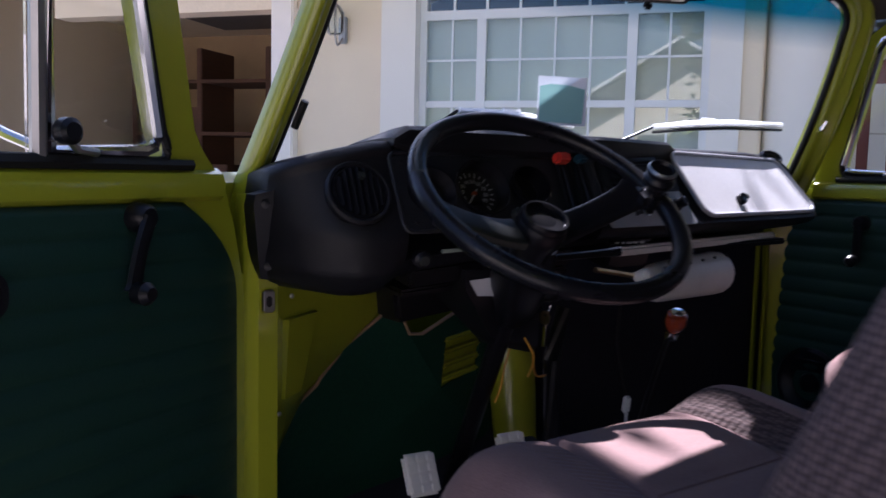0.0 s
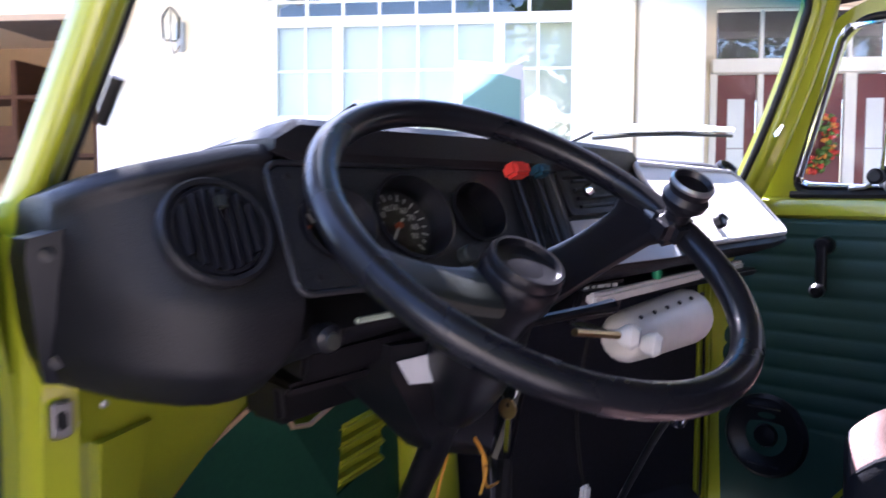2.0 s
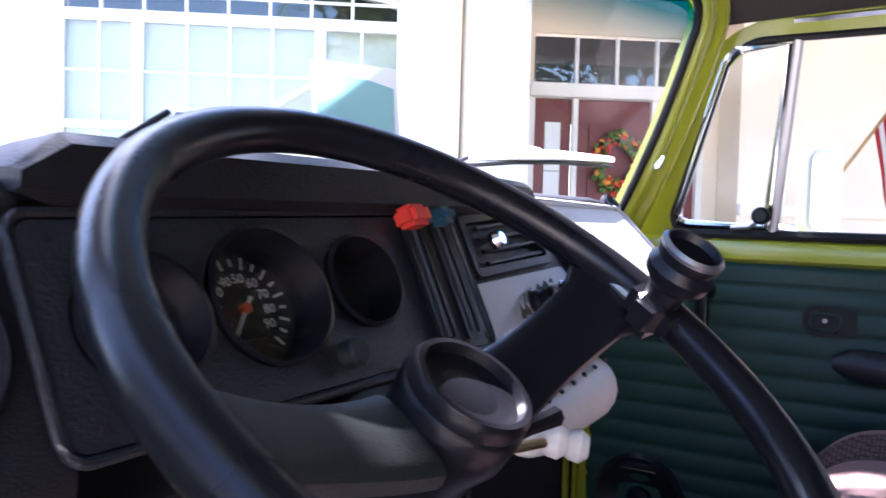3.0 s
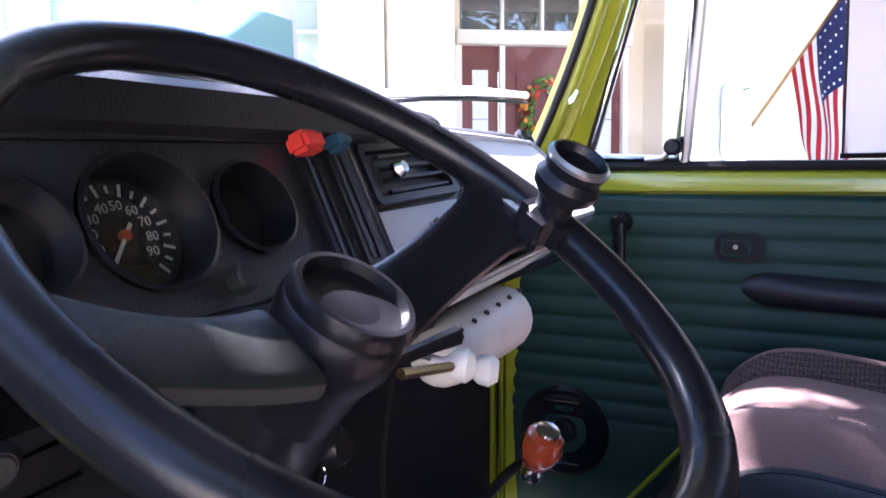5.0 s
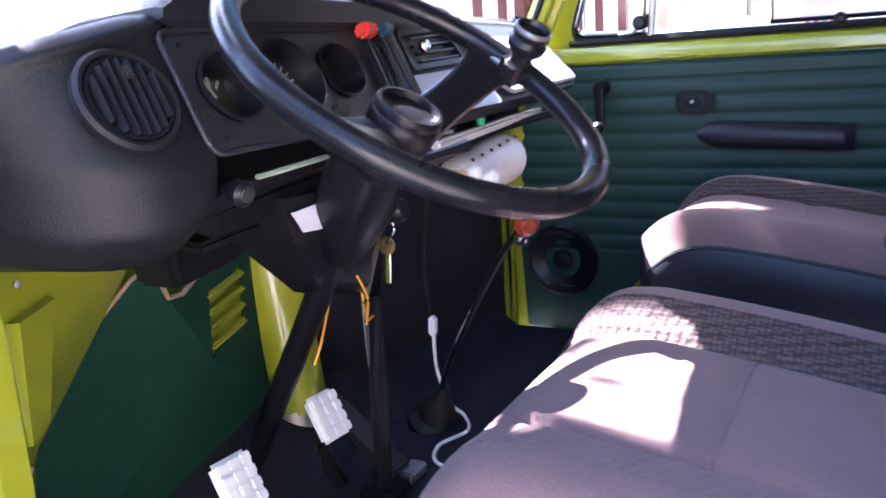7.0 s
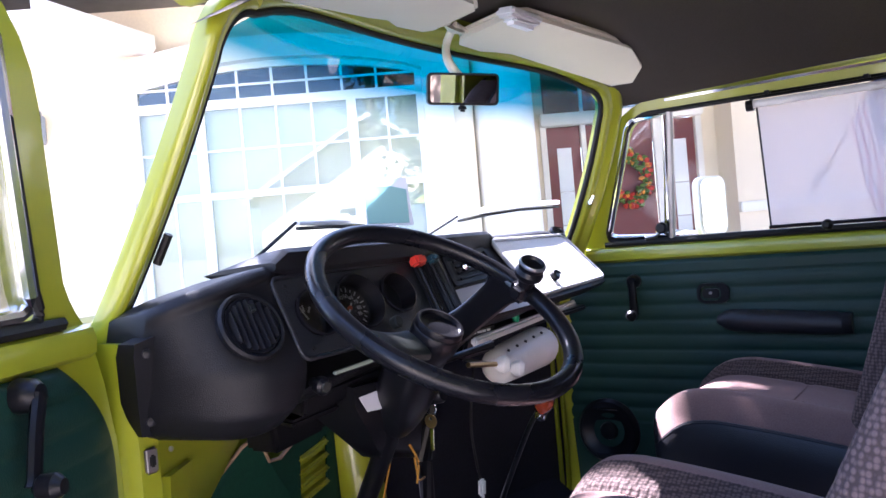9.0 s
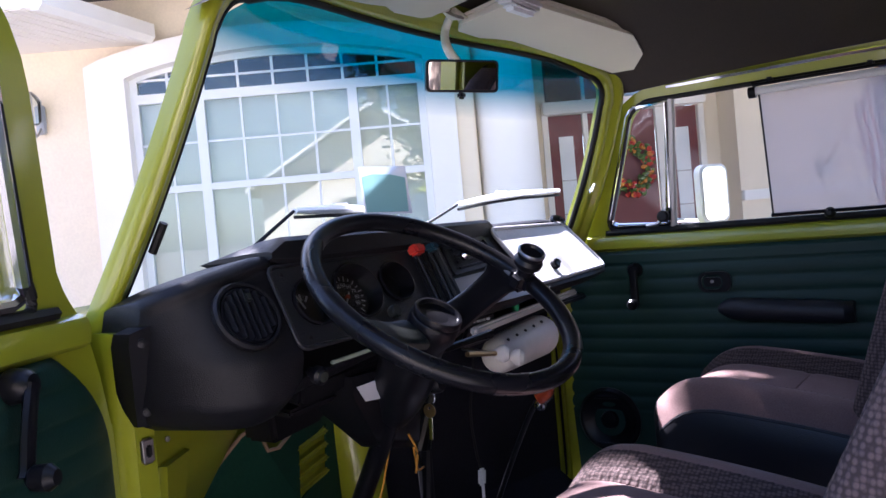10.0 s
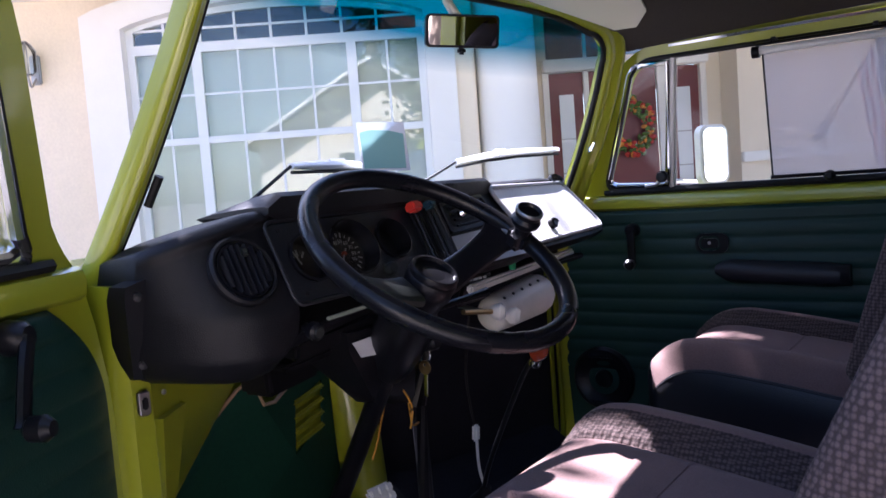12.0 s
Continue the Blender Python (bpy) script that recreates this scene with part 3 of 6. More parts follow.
# ---- doors ----
def door(side, swing):
    """A front door. Local: u back from the hinge, w inwards, z up. side: 1 passenger, -1 driver; swing: degrees open."""
    H = Vector((side * 0.772, 0.12, 0))
    a = radians(swing)
    back = Vector((side * math.sin(a), -math.cos(a), 0))
    inn = Vector((-side * math.cos(a), -math.sin(a), 0))

    def at(u, w, z):
        lean = 0.17 * max(0.0, z - 1.25)
        return H + back * u + inn * (w + lean) + Vector((0, 0, z))

    name = "driver" if side < 0 else "passenger"
    d = thing(name + "_door", ("lime van door standing open, dark green pleated panel" if side < 0 else "closed lime van door with dark green pleated panel"), "door", at=tuple(H + Vector((0, 0, 0.58))))
    # shell below the belt
    dw = 0.042 if side < 0 else 0.0
    out = rounded(-0.13, 0.56, 0.98, 1.250, (0.03, 0.25, 0.02, 0.02))
    if side < 0:
        out = [(-0.058, 0.58), (-0.05, 0.56)] + [p for p in out if p[0] > 0.5] + [(0.09, 1.250), (0.05, 1.252), (0.004, 1.243), (-0.014, 1.215), (-0.030, 1.17), (-0.046, 1.10), (-0.056, 1.02)]
    part("door_shell", plate(out, 0.045, lambda u, v, w: at(u, -0.015 + w, v)), LIME, d, "lime painted door shell", angle=0.5)
    # belt ledge with a rounded inner face
    secs = []
    for k in range(25):
        u = 0.005 + 0.97 * k / 24
        secs.append([at(u, w, z) for w, z in ((0.0, 1.205), (0.036, 1.207), (0.044, 1.213), (0.046, 1.230), (0.042, 1.243), (0.030, 1.251), (0.0, 1.252))])
    part("belt_rail", loft(secs), LIME, d, "lime painted ledge under the window")
    # window frame, leaning in
    outer = rounded(0.0, 1.246, 0.98, 1.612, (0.01, 0.01, 0.10, 0.12))
    if side < 0:
        outer += [(0.0, 1.45), (0.0, 1.36), (0.0, 1.30), (0.0, 1.28), (0.0, 1.265), (0.0, 1.255)]
    def skew(u, v):
        return u + (0.36 * (v - 1.25) if u < 0.3 else 0.0) + (dw * min(1.0, max(0.0, (v - 1.246) / 0.05)) ** 0.5 if u < 0.3 else 0.0)
    outer = [(skew(u, v), v) for u, v in outer]
    inner_all = [(skew(u, v), v) for u, v in rounded(0.058, 1.258, 0.94, 1.577, (0.035, 0.03, 0.06, 0.05))]
    part("window_frame", plate(outer, 0.034, lambda u, v, w: at(u, w, v), [inner_all]), LIME, d, "lime painted window frame", angle=0.5)
    # seals
    part("window_seal", sweep([at(u, 0.034, v) for u, v in inner_all], 0.0062, 8, closed=True), BLACK_RUBBER, d, "black rubber window seal")
    vent = [(0.076, 1.290), (0.082, 1.276), (0.098, 1.270), (0.230, 1.268), (0.268, 1.568), (0.198, 1.568), (0.178, 1.562), (0.164, 1.545)]
    vf = part("vent_window_frame", sweep([at(u + dw, 0.032, v) for u, v in vent], 0.0085, 8, closed=True), CHROME, d, "bright trimmed quarter-light frame")
    g = part("vent_pane", plate(vent, 0.003, lambda u, v, w: at(u + dw, 0.026 + w, v)), GLASS, vf, "clear quarter-light pane", smooth=False)
    g.visible_shadow = False
    part("divider_bar", sweep([at(0.240 + dw, 0.030, 1.252), at(0.277 + dw, 0.030, 1.580)], 0.0095, 8), STEEL, d, "dull steel window divider")
    lk = part("vent_latch", lathe([(0.012, 0), (0.015, 0.006), (0.015, 0.018), (0.010, 0.022)], Matrix.Translation(at(0.226 + dw, 0.042, 1.288)) @ inn.to_track_quat("Z", "Y").to_matrix().to_4x4(), 16), BLACK_PLASTIC, d, "black knob of the quarter light")
    part("latch_lever", sweep([at(u + dw, w, z) for u, w, z in ((0.226, 0.048, 1.285), (0.205, 0.046, 1.269), (0.175, 0.042, 1.266))], 0.005, 8), STEEL, lk)
    main = [(0.25 + dw, 1.262), (0.93, 1.262), (0.93, 1.52), (0.90, 1.572), (0.285 + dw, 1.572)]
    g = part("window_pane", plate(main, 0.004, lambda u, v, w: at(u, 0.020 + w, v)), GLASS, d, "clear wound-up window pane", smooth=False)
    g.visible_shadow = False
    part("felt_strip", sweep([at(0.06, 0.036, 1.254), at(0.95, 0.036, 1.254)], 0.008, 6), BLACK_RUBBER, d)
    # pleated panel
    bm = bmesh.new()
    nu, nz = 30, 150
    z0, z1, u0, u1 = (0.605 if side < 0 else 0.575), 1.206, (-0.030 if side < 0 else -0.122), 0.955
    cols = []
    for i in range(nu + 1):
        fu = i / nu
        top = z1
        col = []
        for j in range(nz + 1):
            z = z0 + (top - z0) * j / nz
            lo = u0 + (0.105 * max(0.0, (z - 1.06) / 0.146) ** 2.4 if side < 0 else 0.0)
            u = lo + (u1 - lo) * fu
            ph = (z1 - z) / 0.0385
            pleat = 0.006 * abs(math.sin(math.pi * ph)) ** 0.45 if 0.9 < ph < 11.0 else 0.0055
            edge = min(1.0, min(u - lo, u1 - u, z - z0, top - z) / 0.008)
            col.append(bm.verts.new(at(u, 0.031 + 0.004 + (pleat + 0.002) * max(0.0, edge), z)))
        cols.append(col)
    for p, q in zip(cols, cols[1:]):
        for j in range(nz):
            bm.faces.new((p[j], p[j + 1], q[j + 1], q[j]))
    part("pleated_panel", bm, GREEN_VINYL, d, "dark green vinyl panel with horizontal pleats", angle=1.2)
    # crank
    cr = part("window_crank", lathe([(0.017, 0), (0.019, 0.004), (0.017, 0.022), (0.012, 0.028)], Matrix.Translation(at(0.135 + dw * 0.6, 0.040, 1.190 if side < 0 else 1.155)) @ inn.to_track_quat("Z", "Y").to_matrix().to_4x4(), 18), BLACK_PLASTIC, d, "black window crank")
    du = 0.035 if side < 0 else 0.004
    cu = 0.135 + dw * 0.6
    cz = 1.190 if side < 0 else 1.155
    part("crank_arm", sweep(smooth_path([at(cu, 0.066, cz), at(cu + du * 0.5, 0.070, cz - 0.035), at(cu + du, 0.074, cz - 0.085)]), [0.013] + [0.011] * 11 + [0.013], 8, flat=0.55, up=tuple(inn)), BLACK_PLASTIC, cr)
    part("crank_knob", lathe([(0.008, 0), (0.013, 0.006), (0.014, 0.022), (0.008, 0.030)], Matrix.Translation(at(cu + du, 0.076, cz - 0.085)) @ inn.to_track_quat("Z", "Y").to_matrix().to_4x4(), 16), BLACK_PLASTIC, cr)
    # release handle in a shell
    ru = 0.06 if side < 0 else 0.022
    hs = part("release_shell", plate(rounded(0.275, 1.092, 0.355, 1.142, 0.02), 0.012, lambda u, v, w: at(u + ru, 0.038 + w, v), [rounded(0.283, 1.099, 0.335, 1.135, 0.014)]), BLACK_PLASTIC, d, "black door release recess")
    part("release_paddle", plate(rounded(0.288, 1.105, 0.330, 1.128, 0.008), 0.006, lambda u, v, w: at(u + ru, 0.040 + w, v)), BLACK_PLASTIC, hs)
    part("release_screw", lathe([(0.004, 0), (0.004, 0.003)], Matrix.Translation(at(0.309 + ru, 0.047, 1.118)) @ inn.to_track_quat("Z", "Y").to_matrix().to_4x4(), 10), STEEL, hs)
    # armrest
    secs = []
    for k in range(17):
        t = k / 16
        u = 0.325 + ru + 0.30 * t
        h = 0.028 * math.sin(math.pi * min(1, max(0.0, t * 6 + 0.25)) / 2) * (1 if t < 0.9 else 0.9)
        dp = 0.050 * (0.55 + 0.45 * math.sin(math.pi * min(1.0, 0.2 + t * 1.6) / 2)) * (1 if t < 0.94 else 0.7)
        zc = 1.052 - 0.012 * t
        secs.append([at(u, 0.036 + dp * (0.5 - 0.5 * math.cos(b)) * 1.0, zc + h * math.sin(b)) for b in (math.pi * (-0.5 + 2 * m / 12) + math.pi / 2 for m in range(12))])
    part("armrest", loft(secs), BLACK_VINYL, d, "black padded armrest")
    # speaker low on the panel
    su, sz = (0.028, 0.755) if side > 0 else (0.105, 0.730)
    sp = part("door_speaker", lathe([(0.088, 0), (0.088, 0.008), (0.080, 0.016), (0.068, 0.014), (0.058, 0.006), (0.02, 0.002)], Matrix.Translation(at(su, 0.038, sz)) @ inn.to_track_quat("Z", "Y").to_matrix().to_4x4(), 36), BLACK_PLASTIC, d, "round black door loudspeaker")
    part("cone_cap", lathe([(0.026, 0.0), (0.022, 0.010), (0.002, 0.014)], Matrix.Translation(at(su, 0.041, sz)) @ inn.to_track_quat("Z", "Y").to_matrix().to_4x4(), 20), BLACK_PLASTIC, sp)
    for b in (-1, 1):
        part("speaker_bar", box((0.07, 0.006, 0.004), tuple(at(su, 0.056, sz + b * 0.060)), Matrix((back, inn, Vector((0, 0, 1)))).transposed(), 0.0015), CHROME, sp, "bright bar on the speaker rim")
    # pull pocket and latch at the rear edge
    part("lock_plate", box((0.05, 0.012, 0.09), tuple(at(0.97, 0.02, 1.08)), Matrix((back, inn, Vector((0, 0, 1)))).transposed(), 0.004), STEEL, d)
    # outside mirror on a bracket
    mo = at(0.30, -0.16, 1.40 if side < 0 else 1.335)
    ms = 1.0 if side < 0 else 0.72
    rot = (back * 0.92 - inn * 0.40 if side < 0 else back * 0.84 + inn * 0.54).normalized()
    mat3 = Matrix((rot.cross(Vector((0, 0, 1))), Vector((0, 0, 1)), rot)).transposed().to_4x4()
    mm = Matrix.Translation(mo) @ mat3 @ Matrix.Diagonal((ms, ms, 1, 1))
    mb = part("outside_mirror", plate(rounded(-0.065, -0.11, 0.065, 0.11, 0.035), 0.022, lambda u, v, w: mm @ Vector((u, v, w - 0.026))), WHITE_PLASTIC, d, "white outside mirror shell")
    part("mirror_face", plate(rounded(-0.054, -0.099, 0.054, 0.099, 0.028), 0.003, lambda u, v, w: mm @ Vector((u, v, w - 0.003))), MIRROR, mb, "mirror glass", smooth=False)
    part("mirror_arm", sweep(smooth_path([mm @ Vector((0, 0, -0.03)), mm @ Vector((0, -0.09, -0.05)), at(0.20, -0.08, 1.27), at(0.17, -0.012, 1.235)]), 0.007, 8), CHROME, mb)
    return d, at


passenger_door, pass_at = door(1, 0)
driver_door, driver_at = door(-1, 62)

# roller sun screen hanging on the passenger window
sh = thing("roller_sunshade", "grey mesh roller sunshade hung on the passenger window", "sunshade", at=tuple(pass_at(0.7, 0.05, 1.28)))
part("roller_tube", sweep([pass_at(0.478, 0.058, 1.556), pass_at(0.93, 0.058, 1.556)], 0.009, 10), WHITE_PLASTIC, sh, "pale roller tube")
part("end_cap", sweep([pass_at(0.468, 0.058, 1.554), pass_at(0.484, 0.058, 1.554)], 0.013, 12), BLACK_PLASTIC, sh)
part("top_rail", sweep([pass_at(0.478, 0.060, 1.570), pass_at(0.93, 0.060, 1.570)], 0.004, 8), BLACK_PLASTIC, sh)
for u in (0.515, 0.72):
    part("clip", box((0.012, 0.016, 0.016), tuple(pass_at(u, 0.055, 1.575)), bevel=0.003), BLACK_PLASTIC, sh)
part("screen", plate([(0.490, 1.272), (0.925, 1.272), (0.925, 1.552), (0.490, 1.552)], 0.0015, lambda u, v, w: pass_at(u, 0.056 + w, v)), SHADE_MESH, sh, "grey see-through mesh", smooth=False)
part("side_hem", sweep([pass_at(0.490, 0.058, 1.272), pass_at(0.490, 0.058, 1.552)], 0.0022, 6), BLACK_RUBBER, sh)
part("bottom_bar", sweep([pass_at(0.486, 0.058, 1.270), pass_at(0.93, 0.058, 1.270)], 0.0045, 8), BLACK_PLASTIC, sh)
part("suction_cup", lathe([(0.013, 0), (0.011, 0.006), (0.005, 0.012)], Matrix.Translation(pass_at(0.612, 0.06, 1.266)) @ pose(0, 0, 0, 0, -90, 0), 16), BLACK_RUBBER, sh)


# bright trim between the windshield pillar and the passenger door
part("door_gap_trim", sweep([pass_at(0.36 * (z - 1.25) - 0.010 + 0.25 * max(0.0, z - 1.54), 0.040, z) for z in (1.30, 1.36, 1.42, 1.48, 1.54, 1.58, 1.60)], 0.005, 8), CHROME, van, "bright door gap trim")

# ---- dashboard ----
dash = thing("dashboard", "black padded van dashboard with gauges and glove box", "dashboard", at=(0, 0.05, 1.03))
DASH = [
    (-0.702, ((0.17, 1.225), (0.12, 1.246), (0.062, 1.252), (0.052, 1.243), (0.056, 1.230), (0.062, 1.175), (0.078, 1.125), (0.100, 1.102), (0.14, 1.096))),
    (-0.688, ((0.18, 1.232), (0.11, 1.256), (0.040, 1.262), (0.028, 1.252), (0.032, 1.239), (0.022, 1.172), (0.034, 1.118), (0.066, 1.094), (0.13, 1.088))),
    (-0.660, ((0.19, 1.238), (0.10, 1.266), (0.020, 1.273), (0.006, 1.262), (0.012, 1.250), (-0.026, 1.168), (-0.020, 1.110), (0.020, 1.084), (0.11, 1.078))),
    (-0.615, ((0.20, 1.244), (0.10, 1.274), (0.006, 1.284), (-0.008, 1.272), (-0.003, 1.262), (-0.056, 1.165), (-0.056, 1.108), (-0.014, 1.076), (0.10, 1.070))),
    (-0.570, ((0.21, 1.248), (0.10, 1.282), (0.000, 1.294), (-0.013, 1.282), (-0.006, 1.273), (-0.060, 1.163), (-0.058, 1.108), (-0.018, 1.078), (0.10, 1.072))),
    (-0.535, ((0.215, 1.250), (0.10, 1.284), (-0.002, 1.296), (-0.013, 1.284), (-0.006, 1.276), (-0.060, 1.163), (-0.050, 1.130), (-0.016, 1.100), (0.10, 1.09))),
    (-0.300, ((0.24, 1.255), (0.11, 1.286), (-0.002, 1.298), (-0.013, 1.287), (-0.004, 1.280), (-0.056, 1.163), (-0.044, 1.142), (-0.006, 1.126), (0.10, 1.11))),
    (-0.100, ((0.25, 1.256), (0.12, 1.287), (0.002, 1.300), (-0.009, 1.290), (0.000, 1.283), (-0.056, 1.163), (-0.042, 1.146), (-0.004, 1.134), (0.10, 1.12))),
    (0.060, ((0.25, 1.256), (0.12, 1.294), (0.038, 1.305), (0.024, 1.298), (0.030, 1.290), (-0.066, 1.166), (-0.044, 1.150), (0.0, 1.140), (0.10, 1.13))),
    (0.110, ((0.25, 1.256), (0.13, 1.298), (0.054, 1.309), (0.038, 1.303), (0.046, 1.296), (-0.064, 1.170), (-0.038, 1.154), (0.01, 1.142), (0.10, 1.13))),
    (0.400, ((0.24, 1.254), (0.14, 1.298), (0.080, 1.309), (0.064, 1.303), (0.072, 1.296), (-0.048, 1.173), (-0.022, 1.157), (0.02, 1.146), (0.10, 1.14))),
    (0.520, ((0.225, 1.250), (0.15, 1.292), (0.090, 1.302), (0.074, 1.296), (0.082, 1.288), (-0.028, 1.175), (-0.004, 1.160), (0.035, 1.150), (0.10, 1.14))),
    (0.600, ((0.20, 1.244), (0.16, 1.270), (0.110, 1.281), (0.096, 1.274), (0.098, 1.265), (0.030, 1.186), (0.042, 1.172), (0.070, 1.162), (0.12, 1.15))),
    (0.640, ((0.18, 1.236), (0.165, 1.247), (0.132, 1.254), (0.122, 1.249), (0.120, 1.241), (0.088, 1.198), (0.092, 1.187), (0.106, 1.178), (0.13, 1.17))),
]


def dash_at(x):
    """The dash's cross-section at x."""
    for (xa, a), (xb, b) in zip(DASH, DASH[1:]):
        if xa <= x <= xb:
            t = (x - xa) / (xb - xa)
            return [(p[0] * (1 - t) + q[0] * t, p[1] * (1 - t) + q[1] * t) for p, q in zip(a, b)]
    return list(DASH[0][1] if x < 0 else DASH[-1][1])


def round_profile(pts, back):
    """Bends the corners of a dash section a little and closes it behind."""
    out = [Vector((0, y, z)) for y, z in pts]
    res = [out[0]]
    for a, b, c in zip(out, out[1:], out[2:]):
        r = min(0.008, (a - b).length * 0.35, (c - b).length * 0.35)
        p, q = b + (a - b).normalized() * r, b + (c - b).normalized() * r
        res += [p, (p + q + 2 * b) / 4, q]
    res += [out[-1]]
    return [(v.y, v.z) for v in res]


PX0, PX1 = -0.548, -0.154
secs = []
for x in sorted([-0.702 + 1.342 * k / 69 for k in range(70)] + [PX0 + 0.006, PX0 + 0.007, PX1 - 0.007, PX1 - 0.006]):
    sec = dash_at(x)
    if PX0 + 0.0065 < x < PX1 - 0.0065:
        sec[4], sec[5] = (sec[4][0] + 0.055, sec[4][1] - 0.006), (sec[5][0] + 0.055, sec[5][1] + 0.004)
    secs.append([Vector((x, y, z)) for y, z in round_profile(sec, 0.2)])
pad = part("dash_pad", loft(secs), BLACK_DASH, dash, "black grained dash pad", angle=1.0)

# frame of the sloping faces: v runs up the slope, w out of it
def face(x, v, w=0.0):
    sec = dash_at(x)
    lo, hi = Vector((0, *sec[5])), Vector((0, *sec[4]))
    d = hi - lo
    n = Vector((0, -d.z, d.y)).normalized()
    p = lo + d * v + n * w
    return Vector((x, p.y, p.z))


SLOPE = math.degrees(math.atan2(0.052, 0.117))
def face_pose(x, v, w=0.0):
    """z out of the face, x to the right, y up the slope."""
    p = face(x, v, w)
    return Matrix.Translation(p) @ pose(0, 0, 0, 90 - SLOPE, 0, 0)


# instrument hood over the gauges
secs = []
for k in range(28):
    x = -0.545 + 0.675 * k / 27
    e = min(1.0, min(x + 0.545, 0.13 - x) / 0.02 + 0.3)
    y0 = dash_at(x)[2][0]
    secs.append([Vector((x, y0 + a, 1.292 + b * e)) for a, b in ((0.13, -0.015), (0.10, 0.004), (0.03, 0.022), (-0.010, 0.026), (-0.019, 0.020), (-0.018, -0.004), (-0.012, -0.012), (0.02, -0.012))])
part("instrument_hood", loft(secs), BLACK_DASH, dash, "raised black hood over the gauges")

# instrument panel: one plate with a slot and three openings widened to fit the camera's view
def panel_map(u, v, w):
    p = face(u, 0.5, 0.004 + w)
    q = face(u, 0.5 + 0.1, 0.004 + w)
    d = (q - p).normalized()
    return p + d * v


G = ((-0.492, 0.002, 0.0355, 1.15), (-0.398, 0.006, 0.0440, 1.12), (-0.303, 0.009, 0.0335, 1.17))
holes = [circle(x, v, r * k, 36, r) for x, v, r, k in G]
part("instrument_panel", plate(rounded(PX0, -0.056, PX1, 0.058, 0.010), 0.004, panel_map, holes), PANEL_BLACK, dash, "black textured instrument plate", angle=0.5)
part("panel_bead", sweep([panel_map(u, v, 0.004) for u, v in rounded(PX0 - 0.004, -0.060, PX1 + 0.004, 0.062, 0.013)], 0.0030, 8, closed=True), PANEL_BLACK, dash)
for u, v in ((PX0 + 0.012, 0.046), (PX0 + 0.016, -0.048), (PX1 - 0.012, -0.05)):
    part("panel_screw", lathe([(0.003, 0), (0.003, 0.0015)], Matrix.Translation(panel_map(u, v, 0.008)) @ pose(0, 0, 0, 90 - SLOPE), 10), BLACK_RUBBER, dash)


def text(body, size, m, mat, parent, name="digits"):
    cu = bpy.data.curves.new(name, "FONT")
    cu.body, cu.size, cu.align_x, cu.align_y, cu.extrude, cu.resolution_u = body, size, "CENTER", "CENTER", 0.0002, 2
    tmp = bpy.data.objects.new(name, cu)
    me = bpy.data.meshes.new_from_object(tmp)
    bpy.data.objects.remove(tmp)
    me.transform(m)
    me.materials.append(mat)
    ob = new(name, me)
    ob.parent = parent
    if parent.type == "EMPTY":
        ob.matrix_parent_inverse = Matrix.Translation(parent.location).inverted()
    return ob


